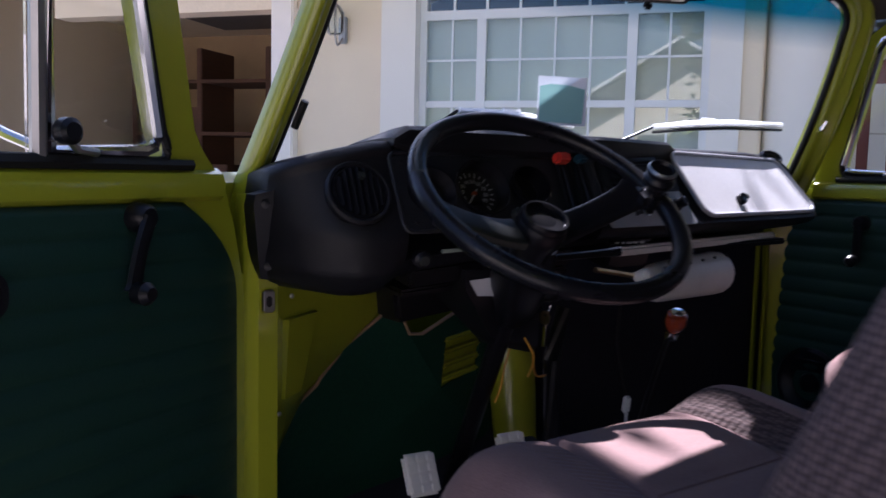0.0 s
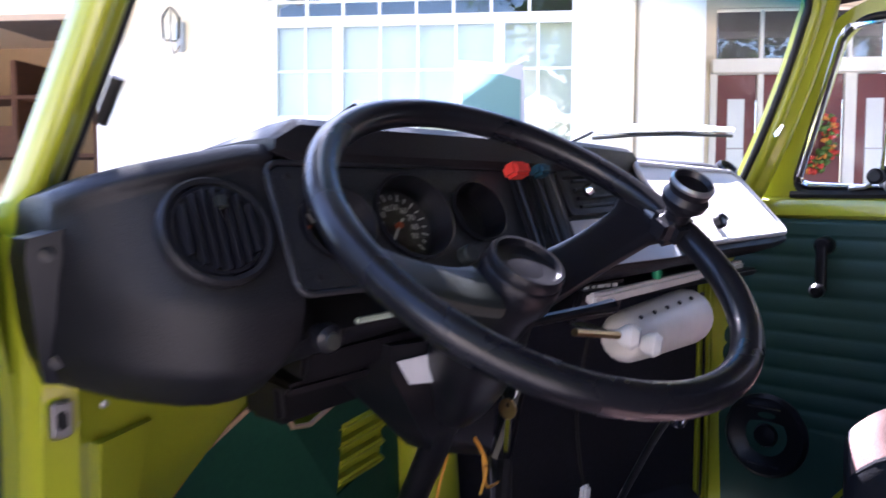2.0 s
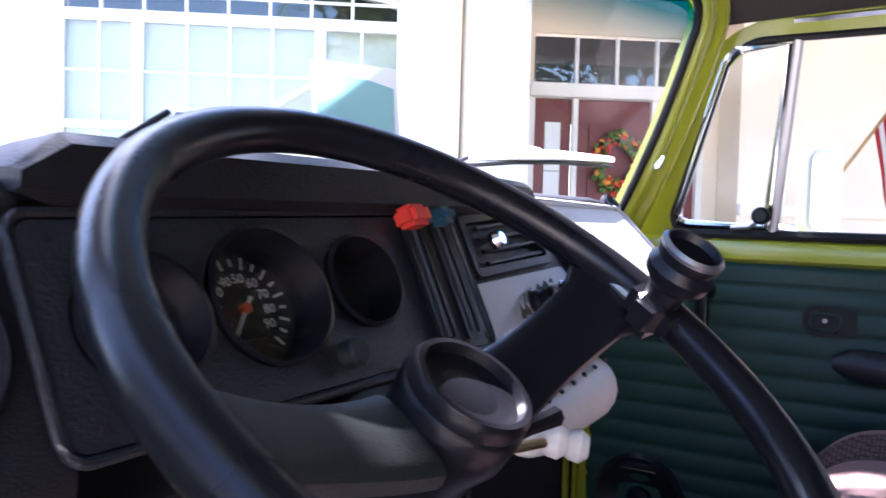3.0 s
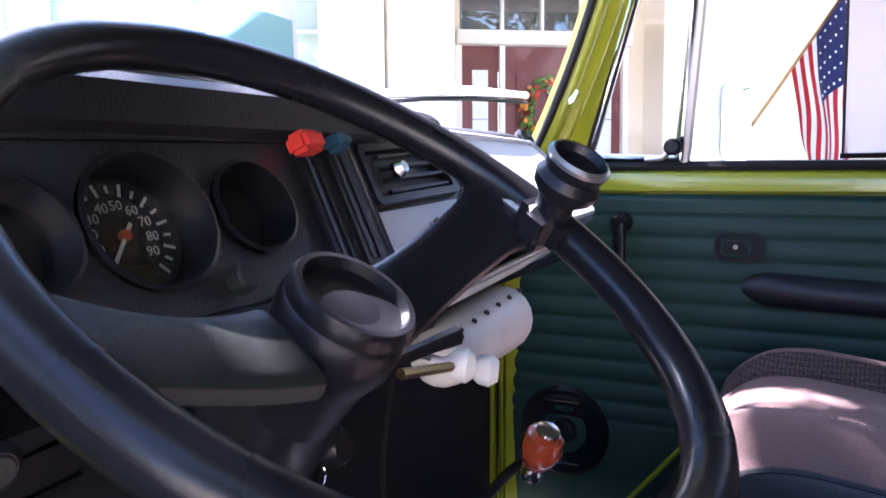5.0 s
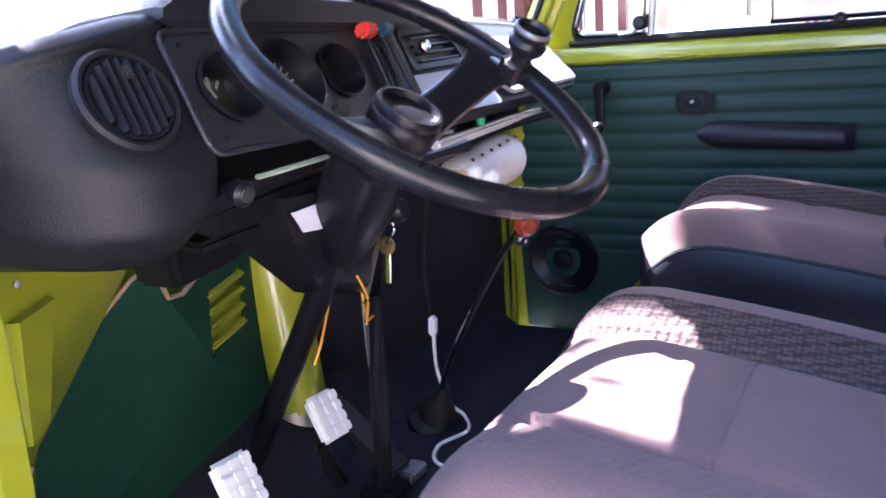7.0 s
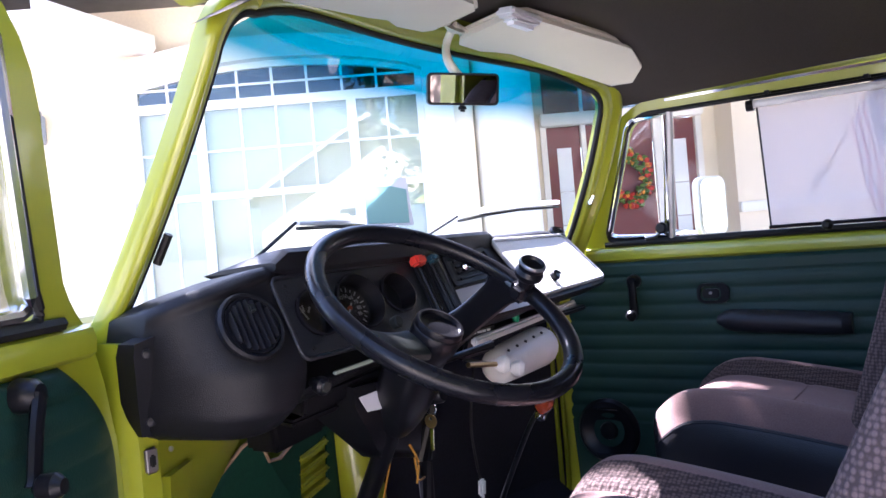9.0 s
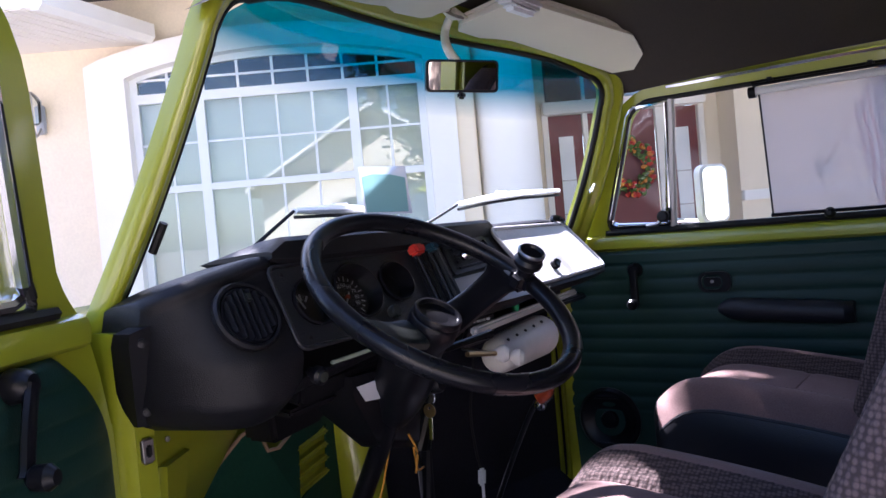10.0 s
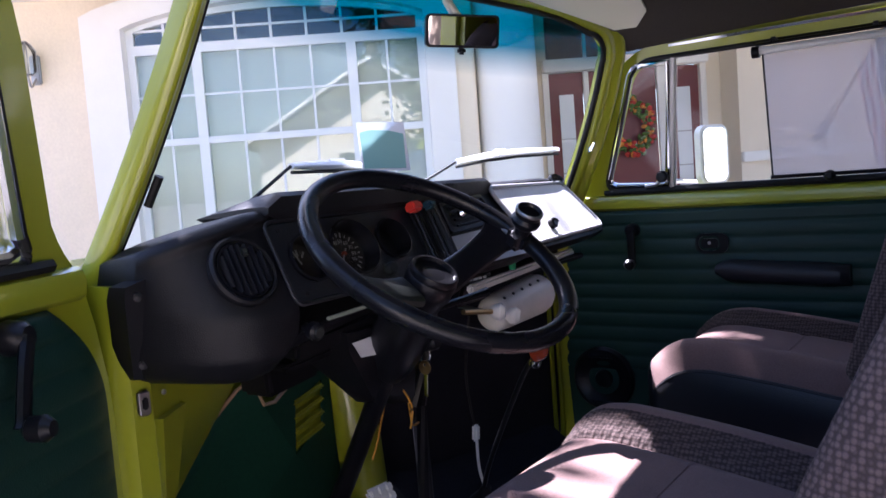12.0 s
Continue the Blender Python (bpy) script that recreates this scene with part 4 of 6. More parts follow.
for i, (x, v, r, k) in enumerate(G):
    m = Matrix.Translation(panel_map(x, v, 0.0)) @ pose(0, 0, 0, 90 - SLOPE) @ Matrix.Diagonal((k, 1, 1, 1))
    g = part("gauge", lathe([(r + 0.001, 0.010), (r - 0.002, 0.011), (r - 0.004, -0.018), (r - 0.005, -0.024), (r + 0.001, -0.024)], m, 40, caps=False), BLACK_PLASTIC, dash, ("speedometer in a deep black ring, widened to fit the view" if i == 1 else "gauge in a deep black ring, widened to fit the view"))
    part("dial", lathe([(r - 0.003, -0.024), (r - 0.004, -0.020), (0.001, -0.020)], m, 36), DIAL_BLACK, g, "matt black dial")
    if i < 2:
        gl = part("lens", lathe([(r - 0.004, -0.010), (r * 0.6, -0.007), (0.001, -0.006)], m, 36), GAUGE_GLASS, g, smooth=True)
        gl.visible_shadow = False
    dm = m @ Matrix.Translation((0, 0, -0.0193))
    if i == 1:
        for k in range(19):
            a = radians(228 - 276 * k / 18)
            ln = 0.008 if k % 2 == 0 else 0.005
            part("tick", box((ln, 0.0018, 0.0006), (0, 0, 0)), DIAL_WHITE, g, smooth=False).data.transform(dm @ pose(0, 0, 0, 0, 0, math.degrees(a)) @ Matrix.Translation((r - 0.013, 0, 0)))
        for k, num in enumerate(("10", "20", "30", "40", "50", "60", "70", "80", "90")):
            a = radians(210 - 270 * (k + 0.3) / 9.2)
            text(num, 0.0090, dm @ Matrix.Translation((math.cos(a) * (r - 0.024), math.sin(a) * (r - 0.024), 0.0004)), DIAL_WHITE, g)
        part("needle", box((0.042, 0.0022, 0.001), (0.012, 0, 0.003)), DIAL_WHITE, g, "white pointer", smooth=False).data.transform(dm @ pose(0, 0, 0, 0, 0, 232))
        part("needle_hub", lathe([(0.0035, 0.0), (0.0035, 0.004), (0.001, 0.005)], dm, 16), DIAL_RED, g, "red pointer boss")
        part("odometer", box((0.022, 0.007, 0.001), (0, -0.016, 0.0)), BLACK_PLASTIC, g, smooth=False).data.transform(dm)
    elif i == 0:
        for k in range(4):
            a = radians(150 - 32 * k)
            part("tick", box((0.010, 0.003, 0.0006), (r - 0.018, 0, 0)), DIAL_RED if k == 0 else DIAL_WHITE, g, smooth=False).data.transform(dm @ pose(0, 0, 0, 0, 0, math.degrees(a)))
        part("needle", box((0.026, 0.002, 0.001), (0.012, 0, 0.003)), DIAL_WHITE, g, smooth=False).data.transform(dm @ pose(0, 0, 0, 0, 0, 110))
        for k in range(3):
            part("warning_lamp", lathe([(0.004, 0), (0.003, 0.002)], dm @ Matrix.Translation((-0.010 + 0.010 * k, -0.024, 0)), 12), GREEN_PLASTIC if k == 1 else BLUE_PLASTIC, g)
    else:
        part("blanking_stem", sweep([dm @ Vector((-0.008, -0.03, 0.001)), dm @ Vector((-0.002, 0.0, 0.004)), dm @ Vector((-0.010, 0.03, 0.001))], 0.0025, 6), BLACK_RUBBER, g)
part("trip_button", lathe([(0.010, 0.0), (0.010, 0.010), (0.008, 0.012)], Matrix.Translation(panel_map(-0.348, -0.040, 0.008)) @ pose(0, 0, 0, 90 - SLOPE), 20), PAD_GREY, dash, "grey round push button")

# heater levers with red and blue knobs
for k, u in enumerate((-0.234, -0.196)):
    sl = part("lever_slot", plate(rounded(u - 0.004, -0.050, u + 0.020, 0.052, 0.003), 0.004, lambda a, b, w: panel_map(a, b, 0.008 + w), [rounded(u + 0.001, -0.046, u + 0.015, 0.048, 0.002)]), BLACK_PLASTIC, dash, "black slider frame")
    part("slot_back", plate(rounded(u + 0.001, -0.046, u + 0.015, 0.048, 0.002), 0.001, lambda a, b, w: panel_map(a, b, 0.0085 + w)), DIAL_BLACK, sl, smooth=False)
    part("lever_guide", sweep([panel_map(u + 0.008, -0.044, 0.011), panel_map(u + 0.008, 0.046, 0.011)], 0.0022, 6), BLACK_PLASTIC, sl)
    q = panel_map(u + (0.002 if k == 0 else 0.007), 0.052, 0.018)
    part("lever_knob", box((0.030 if k == 0 else 0.022, 0.020, 0.017 if k == 0 else 0.014), tuple(q), turn(-SLOPE, 0, 4), 0.004), RED_PLASTIC if k == 0 else BLUE_PLASTIC, sl, "red heater knob" if k == 0 else "dark blue heater knob")

# side vent with upright louvres
vm = Matrix.Translation(face(-0.608, 0.55, 0.004)) @ pose(0, 0, 0, 90 - SLOPE - 4, 0, -6)
vent = part("side_vent", lathe([(0.047, -0.006), (0.048, 0.003), (0.045, 0.007), (0.041, 0.006), (0.040, 0.0), (0.039, -0.012)], vm, 44, caps=False), BLACK_DASH, dash, "round black air vent")
part("vent_ring", lathe([(0.0395, 0.002), (0.039, 0.006), (0.036, 0.006), (0.035, -0.004), (0.0395, -0.004)], vm, 40, caps=False), BLACK_PLASTIC, vent)
part("vent_throat", lathe([(0.038, 0.0005), (0.001, 0.0)], vm, 36), DIAL_BLACK, vent)
for k in range(7):
    x = -0.0285 + 0.0095 * k
    h = 2 * math.sqrt(0.0355 ** 2 - x ** 2)
    part("louvre", box((0.0022, h, 0.010), (0, 0, 0), turn(0, 28, 0)), BLACK_PLASTIC, vent, smooth=False).data.transform(vm @ Matrix.Translation((x, 0, 0.005)))
part("vent_thumb", box((0.010, 0.012, 0.006), (0, 0, 0), bevel=0.002), PAD_GREY, vent).data.transform(vm @ Matrix.Translation((0.005, 0.022, 0.010)))

# end bracket on the door pillar
bk = part("end_bracket", loft([[Vector(p) for p in ring] for ring in (
    [(-0.722, 0.052, 1.216), (-0.686, 0.044, 1.226), (-0.686, 0.08, 1.226), (-0.722, 0.085, 1.216)],
    [(-0.724, 0.053, 1.200), (-0.687, 0.045, 1.208), (-0.687, 0.08, 1.208), (-0.724, 0.090, 1.200)],
    [(-0.706, 0.078, 1.114), (-0.680, 0.066, 1.114), (-0.680, 0.11, 1.114), (-0.706, 0.115, 1.114)],
    [(-0.700, 0.086, 1.094), (-0.680, 0.074, 1.092), (-0.680, 0.11, 1.092), (-0.700, 0.115, 1.094)])]), BLACK_PLASTIC, dash, "black end bracket with two bolts", angle=0.9)
for z, x, y in ((1.203, -0.708, 0.049), (1.114, -0.695, 0.071)):
    part("bolt", lathe([(0.006, 0), (0.006, 0.004), (0.002, 0.005)], pose(x, y, z, 90, 0, -25), 12), BLACK_PLASTIC, bk)

# lower edge of the driver's side: knob strip, pale strip, tray
part("lower_rail", box((0.34, 0.05, 0.034), (-0.345, 0.012, 1.112), turn(14, -3.5, 2), 0.006), BLACK_PLASTIC, dash, "black lower rail")
part("lower_tray", box((0.34, 0.10, 0.012), (-0.345, 0.055, 1.085), turn(6, -3.5, 0), 0.004), BLACK_PLASTIC, dash)
part("pale_strip", box((0.125, 0.007, 0.005), (-0.415, -0.044, 1.140), turn(10, -2, 2), 0.0015), PALE_STRIP, dash, "pale green plastic strip")
kn = part("pull_knob", lathe([(0.007, 0), (0.007, 0.012), (0.012, 0.014), (0.013, 0.026), (0.009, 0.030)], pose(-0.522, -0.046, 1.134, 100, 0, -8), 18), BLACK_PLASTIC, dash, "round black pull knob")
part("knob_cap", lathe([(0.008, 0.030), (0.007, 0.0315), (0.001, 0.032)], pose(-0.522, -0.046, 1.134, 100, 0, -8), 18), PAD_GREY, kn)
part("fuse_box", box((0.12, 0.07, 0.07), (-0.40, 0.14, 1.045), turn(0, -6, 0), 0.008), BLACK_PLASTIC, dash)
for k in range(4):
    part("fuse", box((0.007, 0.010, 0.014), (-0.428 + 0.012 * k, 0.10, 1.062), bevel=0.002), (WHITE_PLASTIC, WHITE_PLASTIC, BRASS, RED_PLASTIC)[k], dash)

# centre: radio vent, switches, shelf
rv = part("centre_vent", plate(rounded(-0.144, 0.000, 0.036, 0.056, 0.008), 0.010, lambda u, v, w: face(u, 0.5 + v / 0.128, 0.002 + w), [rounded(-0.137, 0.007, 0.029, 0.049, 0.006)]), BLACK_PLASTIC, dash, "black centre air vent")
part("vent_dark", plate(rounded(-0.137, 0.007, 0.029, 0.049, 0.006), 0.001, lambda u, v, w: face(u, 0.5 + v / 0.128, 0.001 + w)), DIAL_BLACK, rv, smooth=False)
for k in range(4):
    part("slat", sweep([face(-0.110, 0.5 + (0.012 + 0.011 * k) / 0.128, 0.007), face(0.026, 0.5 + (0.012 + 0.011 * k) / 0.128, 0.007)], 0.0024, 6), BLACK_PLASTIC, rv)
part("vent_slider", lathe([(0.008, 0), (0.009, 0.006), (0.006, 0.012)], face_pose(-0.086, 0.74, 0.008), 16), CHROME, rv, "bright vent slider")
for u, v in ((-0.040, 0.26), (0.000, 0.24), (0.036, 0.28)):
    kb = part("dash_switch", lathe([(0.012, 0), (0.012, 0.008), (0.009, 0.012), (0.010, 0.024), (0.006, 0.027)], face_pose(u, v, 0.001), 18), BLACK_PLASTIC, dash, "black round dash switch")
    part("switch_ring", lathe([(0.014, 0), (0.014, 0.003), (0.012, 0.004)], face_pose(u, v, 0.001), 18), CHROME, kb)

part("centre_panel", plate(rounded(-0.140, -0.062, 0.072, -0.004, 0.006), 0.002, lambda u, v, w: face(u, 0.5 + v / 0.128, 0.001 + w)), SHEEN_GREY, dash, "switch panel in pale grey for its sunlit sheen", angle=0.5)

# glove box lid
def lid_map(u, v, w):
    return face(u, 0.5 + v / 0.128, 0.003 + w)


lid = part("glove_box_lid", plate(rounded(0.104, -0.052, 0.500, 0.056, 0.020), 0.006, lid_map), SUNLIT_LID_VINYL, dash, "wide glove box lid painted near white for sunlight", angle=0.5)
part("lid_bead", sweep([lid_map(u, v, 0.006) for u, v in rounded(0.100, -0.056, 0.504, 0.060, 0.023)], 0.0045, 8, closed=True), SHEEN_GREY, dash, "satin grey frame round the lid")
lk = part("glove_lock", lathe([(0.011, 0), (0.011, 0.010), (0.008, 0.013)], Matrix.Translation(lid_map(0.235, -0.030, 0.006)) @ pose(0, 0, 0, 90 - SLOPE), 18), BLACK_PLASTIC, dash, "black glove box lock")
part("lock_tab", box((0.026, 0.006, 0.010), tuple(lid_map(0.240, -0.030, 0.018)), turn(0, 15, 0), 0.003), BLACK_PLASTIC, lk)

# oval defroster outlet at the end of the dash top
om = Matrix.Translation((0.500, 0.082, 1.300)) @ pose(0, 0, 0, 52, 0, 12) @ Matrix.Diagonal((3.2, 1, 1, 1))
outlet = part("defroster_outlet", lathe([(0.017, -0.004), (0.018, 0.003), (0.015, 0.006), (0.013, 0.003), (0.012, -0.010)], om, 32, caps=False), BLACK_PLASTIC, dash, "glossy black oval defroster outlet")
part("outlet_throat", lathe([(0.0125, -0.003), (0.001, -0.004)], om, 32), DIAL_BLACK, outlet)
for k in range(4):
    part("outlet_fin", box((0.003, 0.018, 0.006), (0, 0, 0)), BLACK_PLASTIC, outlet, smooth=False).data.transform(Matrix.Translation((0.500, 0.082, 1.300)) @ pose(0, 0, 0, 52, 0, 12) @ Matrix.Translation((-0.024 + 0.016 * k, 0, 0.0)))

# parcel shelf with a bright lip, and the padded roll under it
part("parcel_shelf", box((0.54, 0.14, 0.012), (0.17, 0.062, 1.118), turn(0, -1, 0), 0.004), BLACK_PLASTIC, dash, "black parcel shelf")
part("shelf_lip", box((0.54, 0.014, 0.016), (0.16, -0.012, 1.128), turn(12, -1, 6.5), 0.004), SUNLIT_VINYL, dash, "shelf lip whitened for the sun on it")
part("shelf_back", box((0.62, 0.012, 0.05), (0.20, 0.10, 1.145), bevel=0.003), DIAL_BLACK, dash)
secs = []
for k in range(64):
    t = k / 63
    x = 0.010 + 0.235 * t
    r = (0.036 + 0.008 * t) * math.sqrt(max(0.05, 1 - (abs(t - 0.5) * 2) ** 14))
    secs.append([Vector((x, -0.006 + 0.014 * t + 1.05 * r * math.cos(a), 1.056 + 0.010 * t + r * math.sin(a))) for a in (2 * math.pi * m / 18 for m in range(18))])
roll = part("rounded_cover", loft(secs), SUNLIT_VINYL, dash, "smooth rounded cover under the shelf, whitened for sun, with a row of studs")
for k in range(6):
    part("cover_stud", lathe([(0.0035, 0), (0.003, 0.003)], pose(0.030 + 0.038 * k, -0.030 + 0.002 * k, 1.086 + 0.003 * k, 35), 8), DIAL_BLACK, roll)

# radio with printed bars, green tag
rd = part("radio", box((0.115, 0.10, 0.052), (-0.062, 0.020, 1.130), turn(18, 0, 3), 0.006), BLACK_PLASTIC, dash, "small black switch box with white marks")
for k in range(9):
    part("print_bar", box((random.choice((0.006, 0.010, 0.014)), 0.002, random.choice((0.004, 0.007)))), DIAL_WHITE, rd, smooth=False).data.transform(Matrix.Translation((-0.098 + 0.020 * (k % 5) * 0.8, -0.030 + 0.002 * (k // 5), 1.135 - 0.018 * (k // 5))))
part("green_tag", lathe([(0.006, 0), (0.008, 0.008), (0.006, 0.020), (0.003, 0.026)], pose(0.086, -0.020, 1.134), 12), GREEN_PLASTIC, dash, "small green tag")

# choke and ashtray pulls
pull = part("brass_rod", sweep([(-0.218, -0.100, 1.104), (-0.130, -0.098, 1.090)], 0.0045, 8), BRASS, dash, "brass pull rod")
for x, z in ((-0.106, 1.086), (-0.055, 1.070)):
    part("white_pull", lathe([(0.004, -0.012), (0.006, 0.0), (0.014, 0.010), (0.016, 0.020), (0.010, 0.028)], pose(x, -0.080, z, 96, 0, 24), 18), WHITE_PLASTIC, dash, "white pull knob")
part("pull_stem", sweep([(-0.055, -0.08, 1.070), (-0.055, 0.02, 1.085)], 0.004, 8), STEEL, dash)

# ---- steering wheel ----
WC, WR, TILT = Vector((-0.405, -0.198, 1.221)), 0.188, 35.2
wheel = thing("steering_wheel", "black two-spoke steering wheel with a spinner knob", "steering wheel", at=tuple(WC))
WM = Matrix.Translation(WC) @ pose(0, 0, 0, TILT, 0, -6.6)
ring_pts = [WM @ Vector((WR * math.cos(2 * math.pi * k / 72), WR * math.sin(2 * math.pi * k / 72), 0)) for k in range(72)]
part("rim", sweep(ring_pts, 0.0135, 14, closed=True, up=tuple(WM.to_3x3() @ Vector((0, 0, 1)))), RIM_BLACK, wheel, "thick glossy black rim")
HM = WM @ Matrix.Translation((0.006, 0.002, -0.040)) @ Matrix.Diagonal((0.84, 0.84, 1, 1))
part("hub", lathe([(0.030, -0.075), (0.036, -0.040), (0.043, -0.026), (0.044, -0.004), (0.041, 0.000), (0.037, 0.002)], HM, 40), BLACK_PLASTIC, wheel, "black hub")
part("horn_ring", lathe([(0.042, -0.002), (0.0425, 0.005), (0.040, 0.009), (0.036, 0.009), (0.034, 0.002)], HM, 40, caps=False), BLACK_PLASTIC, wheel)
part("horn_button", lathe([(0.035, 0.0), (0.034, 0.003), (0.020, 0.002), (0.001, 0.0015)], HM, 36), BLACK_PLASTIC, wheel, "flat black horn button sunk in its ring")
for ang in (181, 10):
    secs = []
    for k in range(14):
        t = k / 13
        r = 0.030 + (WR - 0.030) * t
        wdt = 0.034 - 0.006 * math.sin(math.pi * t) + 0.012 * max(0, t - 0.85) / 0.15
        zc = -0.062 + 0.054 * t ** 1.5
        th = 0.010 - 0.002 * t
        secs.append([WM @ pose(0, 0, 0, 0, 0, ang) @ Vector((r, wdt * 0.85 * math.copysign(abs(math.cos(a)) ** 0.55, math.cos(a)), zc + th * math.copysign(abs(math.sin(a)) ** 0.7, math.sin(a)))) for a in (2 * math.pi * m / 16 for m in range(16))])
    part("spoke", loft(secs), PAD_GREY if ang > 90 else BLACK_PLASTIC, wheel, "broad padded spoke")
# spinner knob
sa = radians(0)
sp = WM @ Vector((WR - 0.012, 0, 0.002))
SM = Matrix.Translation(sp) @ WM.to_3x3().to_4x4() @ pose(0, 0, 0, 0, -10, math.degrees(sa))
cl = part("spinner_clamp", box((0.040, 0.034, 0.036), (0, 0, 0.0), bevel=0.010, seg=3), BLACK_PLASTIC, wheel, "black clamp on the rim")
cl.data.transform(SM)
part("spinner_knob", lathe([(0.012, 0.010), (0.013, 0.020), (0.021, 0.028), (0.0225, 0.035), (0.019, 0.041), (0.021, 0.047), (0.0212, 0.051), (0.0185, 0.053), (0.016, 0.048), (0.001, 0.047)], SM, 28), BLACK_PLASTIC, cl, "black ribbed knob with a hollow top")
part("knob_ring", lathe([(0.0210, 0.048), (0.0215, 0.051), (0.0192, 0.0535), (0.0180, 0.053)], SM, 28, caps=False), STEEL, cl)
part("clamp_bolt", lathe([(0.005, 0), (0.005, 0.02)], SM @ Matrix.Translation((0.0, 0.018, -0.004)) @ pose(0, 0, 0, -90), 10), STEEL, cl)

# ---- steering column ----
col = thing("steering_column", "black steering column with shroud, keys and sticker", "steering column", at=(-0.225, 0.28, FLOOR))
c0 = Vector((-0.378, -0.150, 1.200))
FOOT = Vector((-0.240, 0.240, 0.655))
axis = (FOOT - c0).normalized()
part("column_tube", sweep([c0 + axis * 0.03, c0 + axis * 0.3, FOOT, Vector((-0.225, 0.28, 0.60))], 0.0165, 16), BLACK_PLASTIC, col, "black column tube")
secs = []
for k in range(10):
    t = k / 9
    p = c0 + axis * (0.055 + 0.165 * t)
    hw = 0.034 + 0.010 * math.sin(math.pi * min(1, t * 1.2)) - 0.012 * t ** 3
    hh = 0.034 + 0.012 * t - 0.022 * t ** 4
    s3 = Vector((1, 0, 0))
    n3 = axis.cross(s3).normalized()
    secs.append([p + s3 * hw * math.copysign(abs(math.cos(a)) ** 0.6, math.cos(a)) + n3 * hh * math.copysign(abs(math.sin(a)) ** 0.6, math.sin(a)) for a in (2 * math.pi * m / 20 for m in range(20))])
shroud = part("column_shroud", loft(secs), BLACK_PLASTIC, col, "black plastic shroud")
part("lower_shroud", loft([[Vector(p) for p in ring] for ring in (
    [(-0.420, -0.028, 1.105), (-0.30, -0.045, 1.105), (-0.30, 0.06, 1.11), (-0.420, 0.06, 1.11)],
    [(-0.418, -0.028, 1.075), (-0.29, -0.055, 1.070), (-0.29, 0.06, 1.06), (-0.418, 0.06, 1.06)],
    [(-0.362, -0.012, 1.005), (-0.272, -0.030, 0.975), (-0.272, 0.05, 0.975), (-0.362, 0.05, 1.005)],
    [(-0.335, 0.000, 0.975), (-0.262, -0.010, 0.958), (-0.262, 0.04, 0.958), (-0.335, 0.04, 0.975)])]), BLACK_PLASTIC, col, "black lower column cover", angle=0.8)
part("sticker", plate([(-0.402, 1.066), (-0.360, 1.064), (-0.348, 1.078), (-0.352, 1.088), (-0.375, 1.094), (-0.416, 1.090)], 0.0015, lambda u, v, w: (u, -0.0285 - 0.18 * (u + 0.420) - w - 0.004, v)), DULL_PAPER, shroud, "torn white paper sticker", smooth=False)
key = part("ignition_key", plate(circle(0, 0, 0.011, 18), 0.002, lambda u, v, w: (-0.300 + w, -0.075 + u, 1.030 + v), [circle(0, 0.004, 0.003, 10)]), BRASS, col, "key hanging under the column")
part("key_blade", box((0.002, 0.007, 0.036), (-0.299, -0.075, 1.002), turn(4, 0, 0), 0.0008), CHROME, key)
part("key_ring", sweep([(-0.299, -0.075 + 0.012 * math.cos(a), 1.051 + 0.012 * math.sin(a)) for a in (2 * math.pi * k / 20 for k in range(20))], 0.001, 6, closed=True), CHROME, key)
part("ignition_lock", lathe([(0.014, 0), (0.014, 0.05), (0.011, 0.055)], pose(-0.300, -0.05, 1.065, 80), 18), BLACK_PLASTIC, col)
part("stalk", sweep([(-0.36, -0.13, 1.13), (-0.25, -0.14, 1.135), (-0.215, -0.145, 1.137)], [0.005, 0.006, 0.008], 8), BLACK_PLASTIC, col)
for pts in ([(-0.255, 0.0, 0.98), (-0.262, -0.01, 0.94), (-0.245, 0.0, 0.915), (-0.215, 0.01, 0.91)], [(-0.285, 0.02, 0.97), (-0.290, 0.03, 0.93), (-0.280, 0.05, 0.89), (-0.285, 0.06, 0.86)], [(-0.30, -0.03, 0.99), (-0.275, -0.025, 0.955), (-0.29, -0.03, 0.925)]):
    part("loose_wire", sweep(smooth_path(pts), 0.0018, 6), ORANGE_WIRE, col, "loose yellow wire")
part("connector", box((0.022, 0.018, 0.03), (-0.285, -0.02, 1.03), turn(0, 20, 0), 0.003), RED_PLASTIC, col, "red wire connector")

# ---- pedals, gear lever, cable ----
def pedal(x, y, z, name, label):
    p = thing(name, label, "pedal", "foot pedals", at=(x, y + 0.05, FLOOR))
    m = pose(x, y, z, 62, 0, -6)
    # white pad colour includes the sun falling on the pedal
    part("pad", box((0.062, 0.072, 0.014), (0, 0, 0), bevel=0.006), WHITE_PLASTIC, p, "worn rubber pad paled for the sun on it").data.transform(m)
    for i in range(3):
        for j in range(4):
            part("tread_block", box((0.016, 0.014, 0.005), (-0.019 + 0.019 * i, -0.0255 + 0.017 * j, 0.009), bevel=0.002), WHITE_PLASTIC, p).data.transform(m)
    part("arm", sweep(smooth_path([(x, y + 0.008, z - 0.01), (x + 0.02, y + 0.03, z - 0.07), (x + 0.045, y + 0.02, FLOOR + 0.0)]), 0.013, 8), BLACK_PLASTIC, p)
    return p


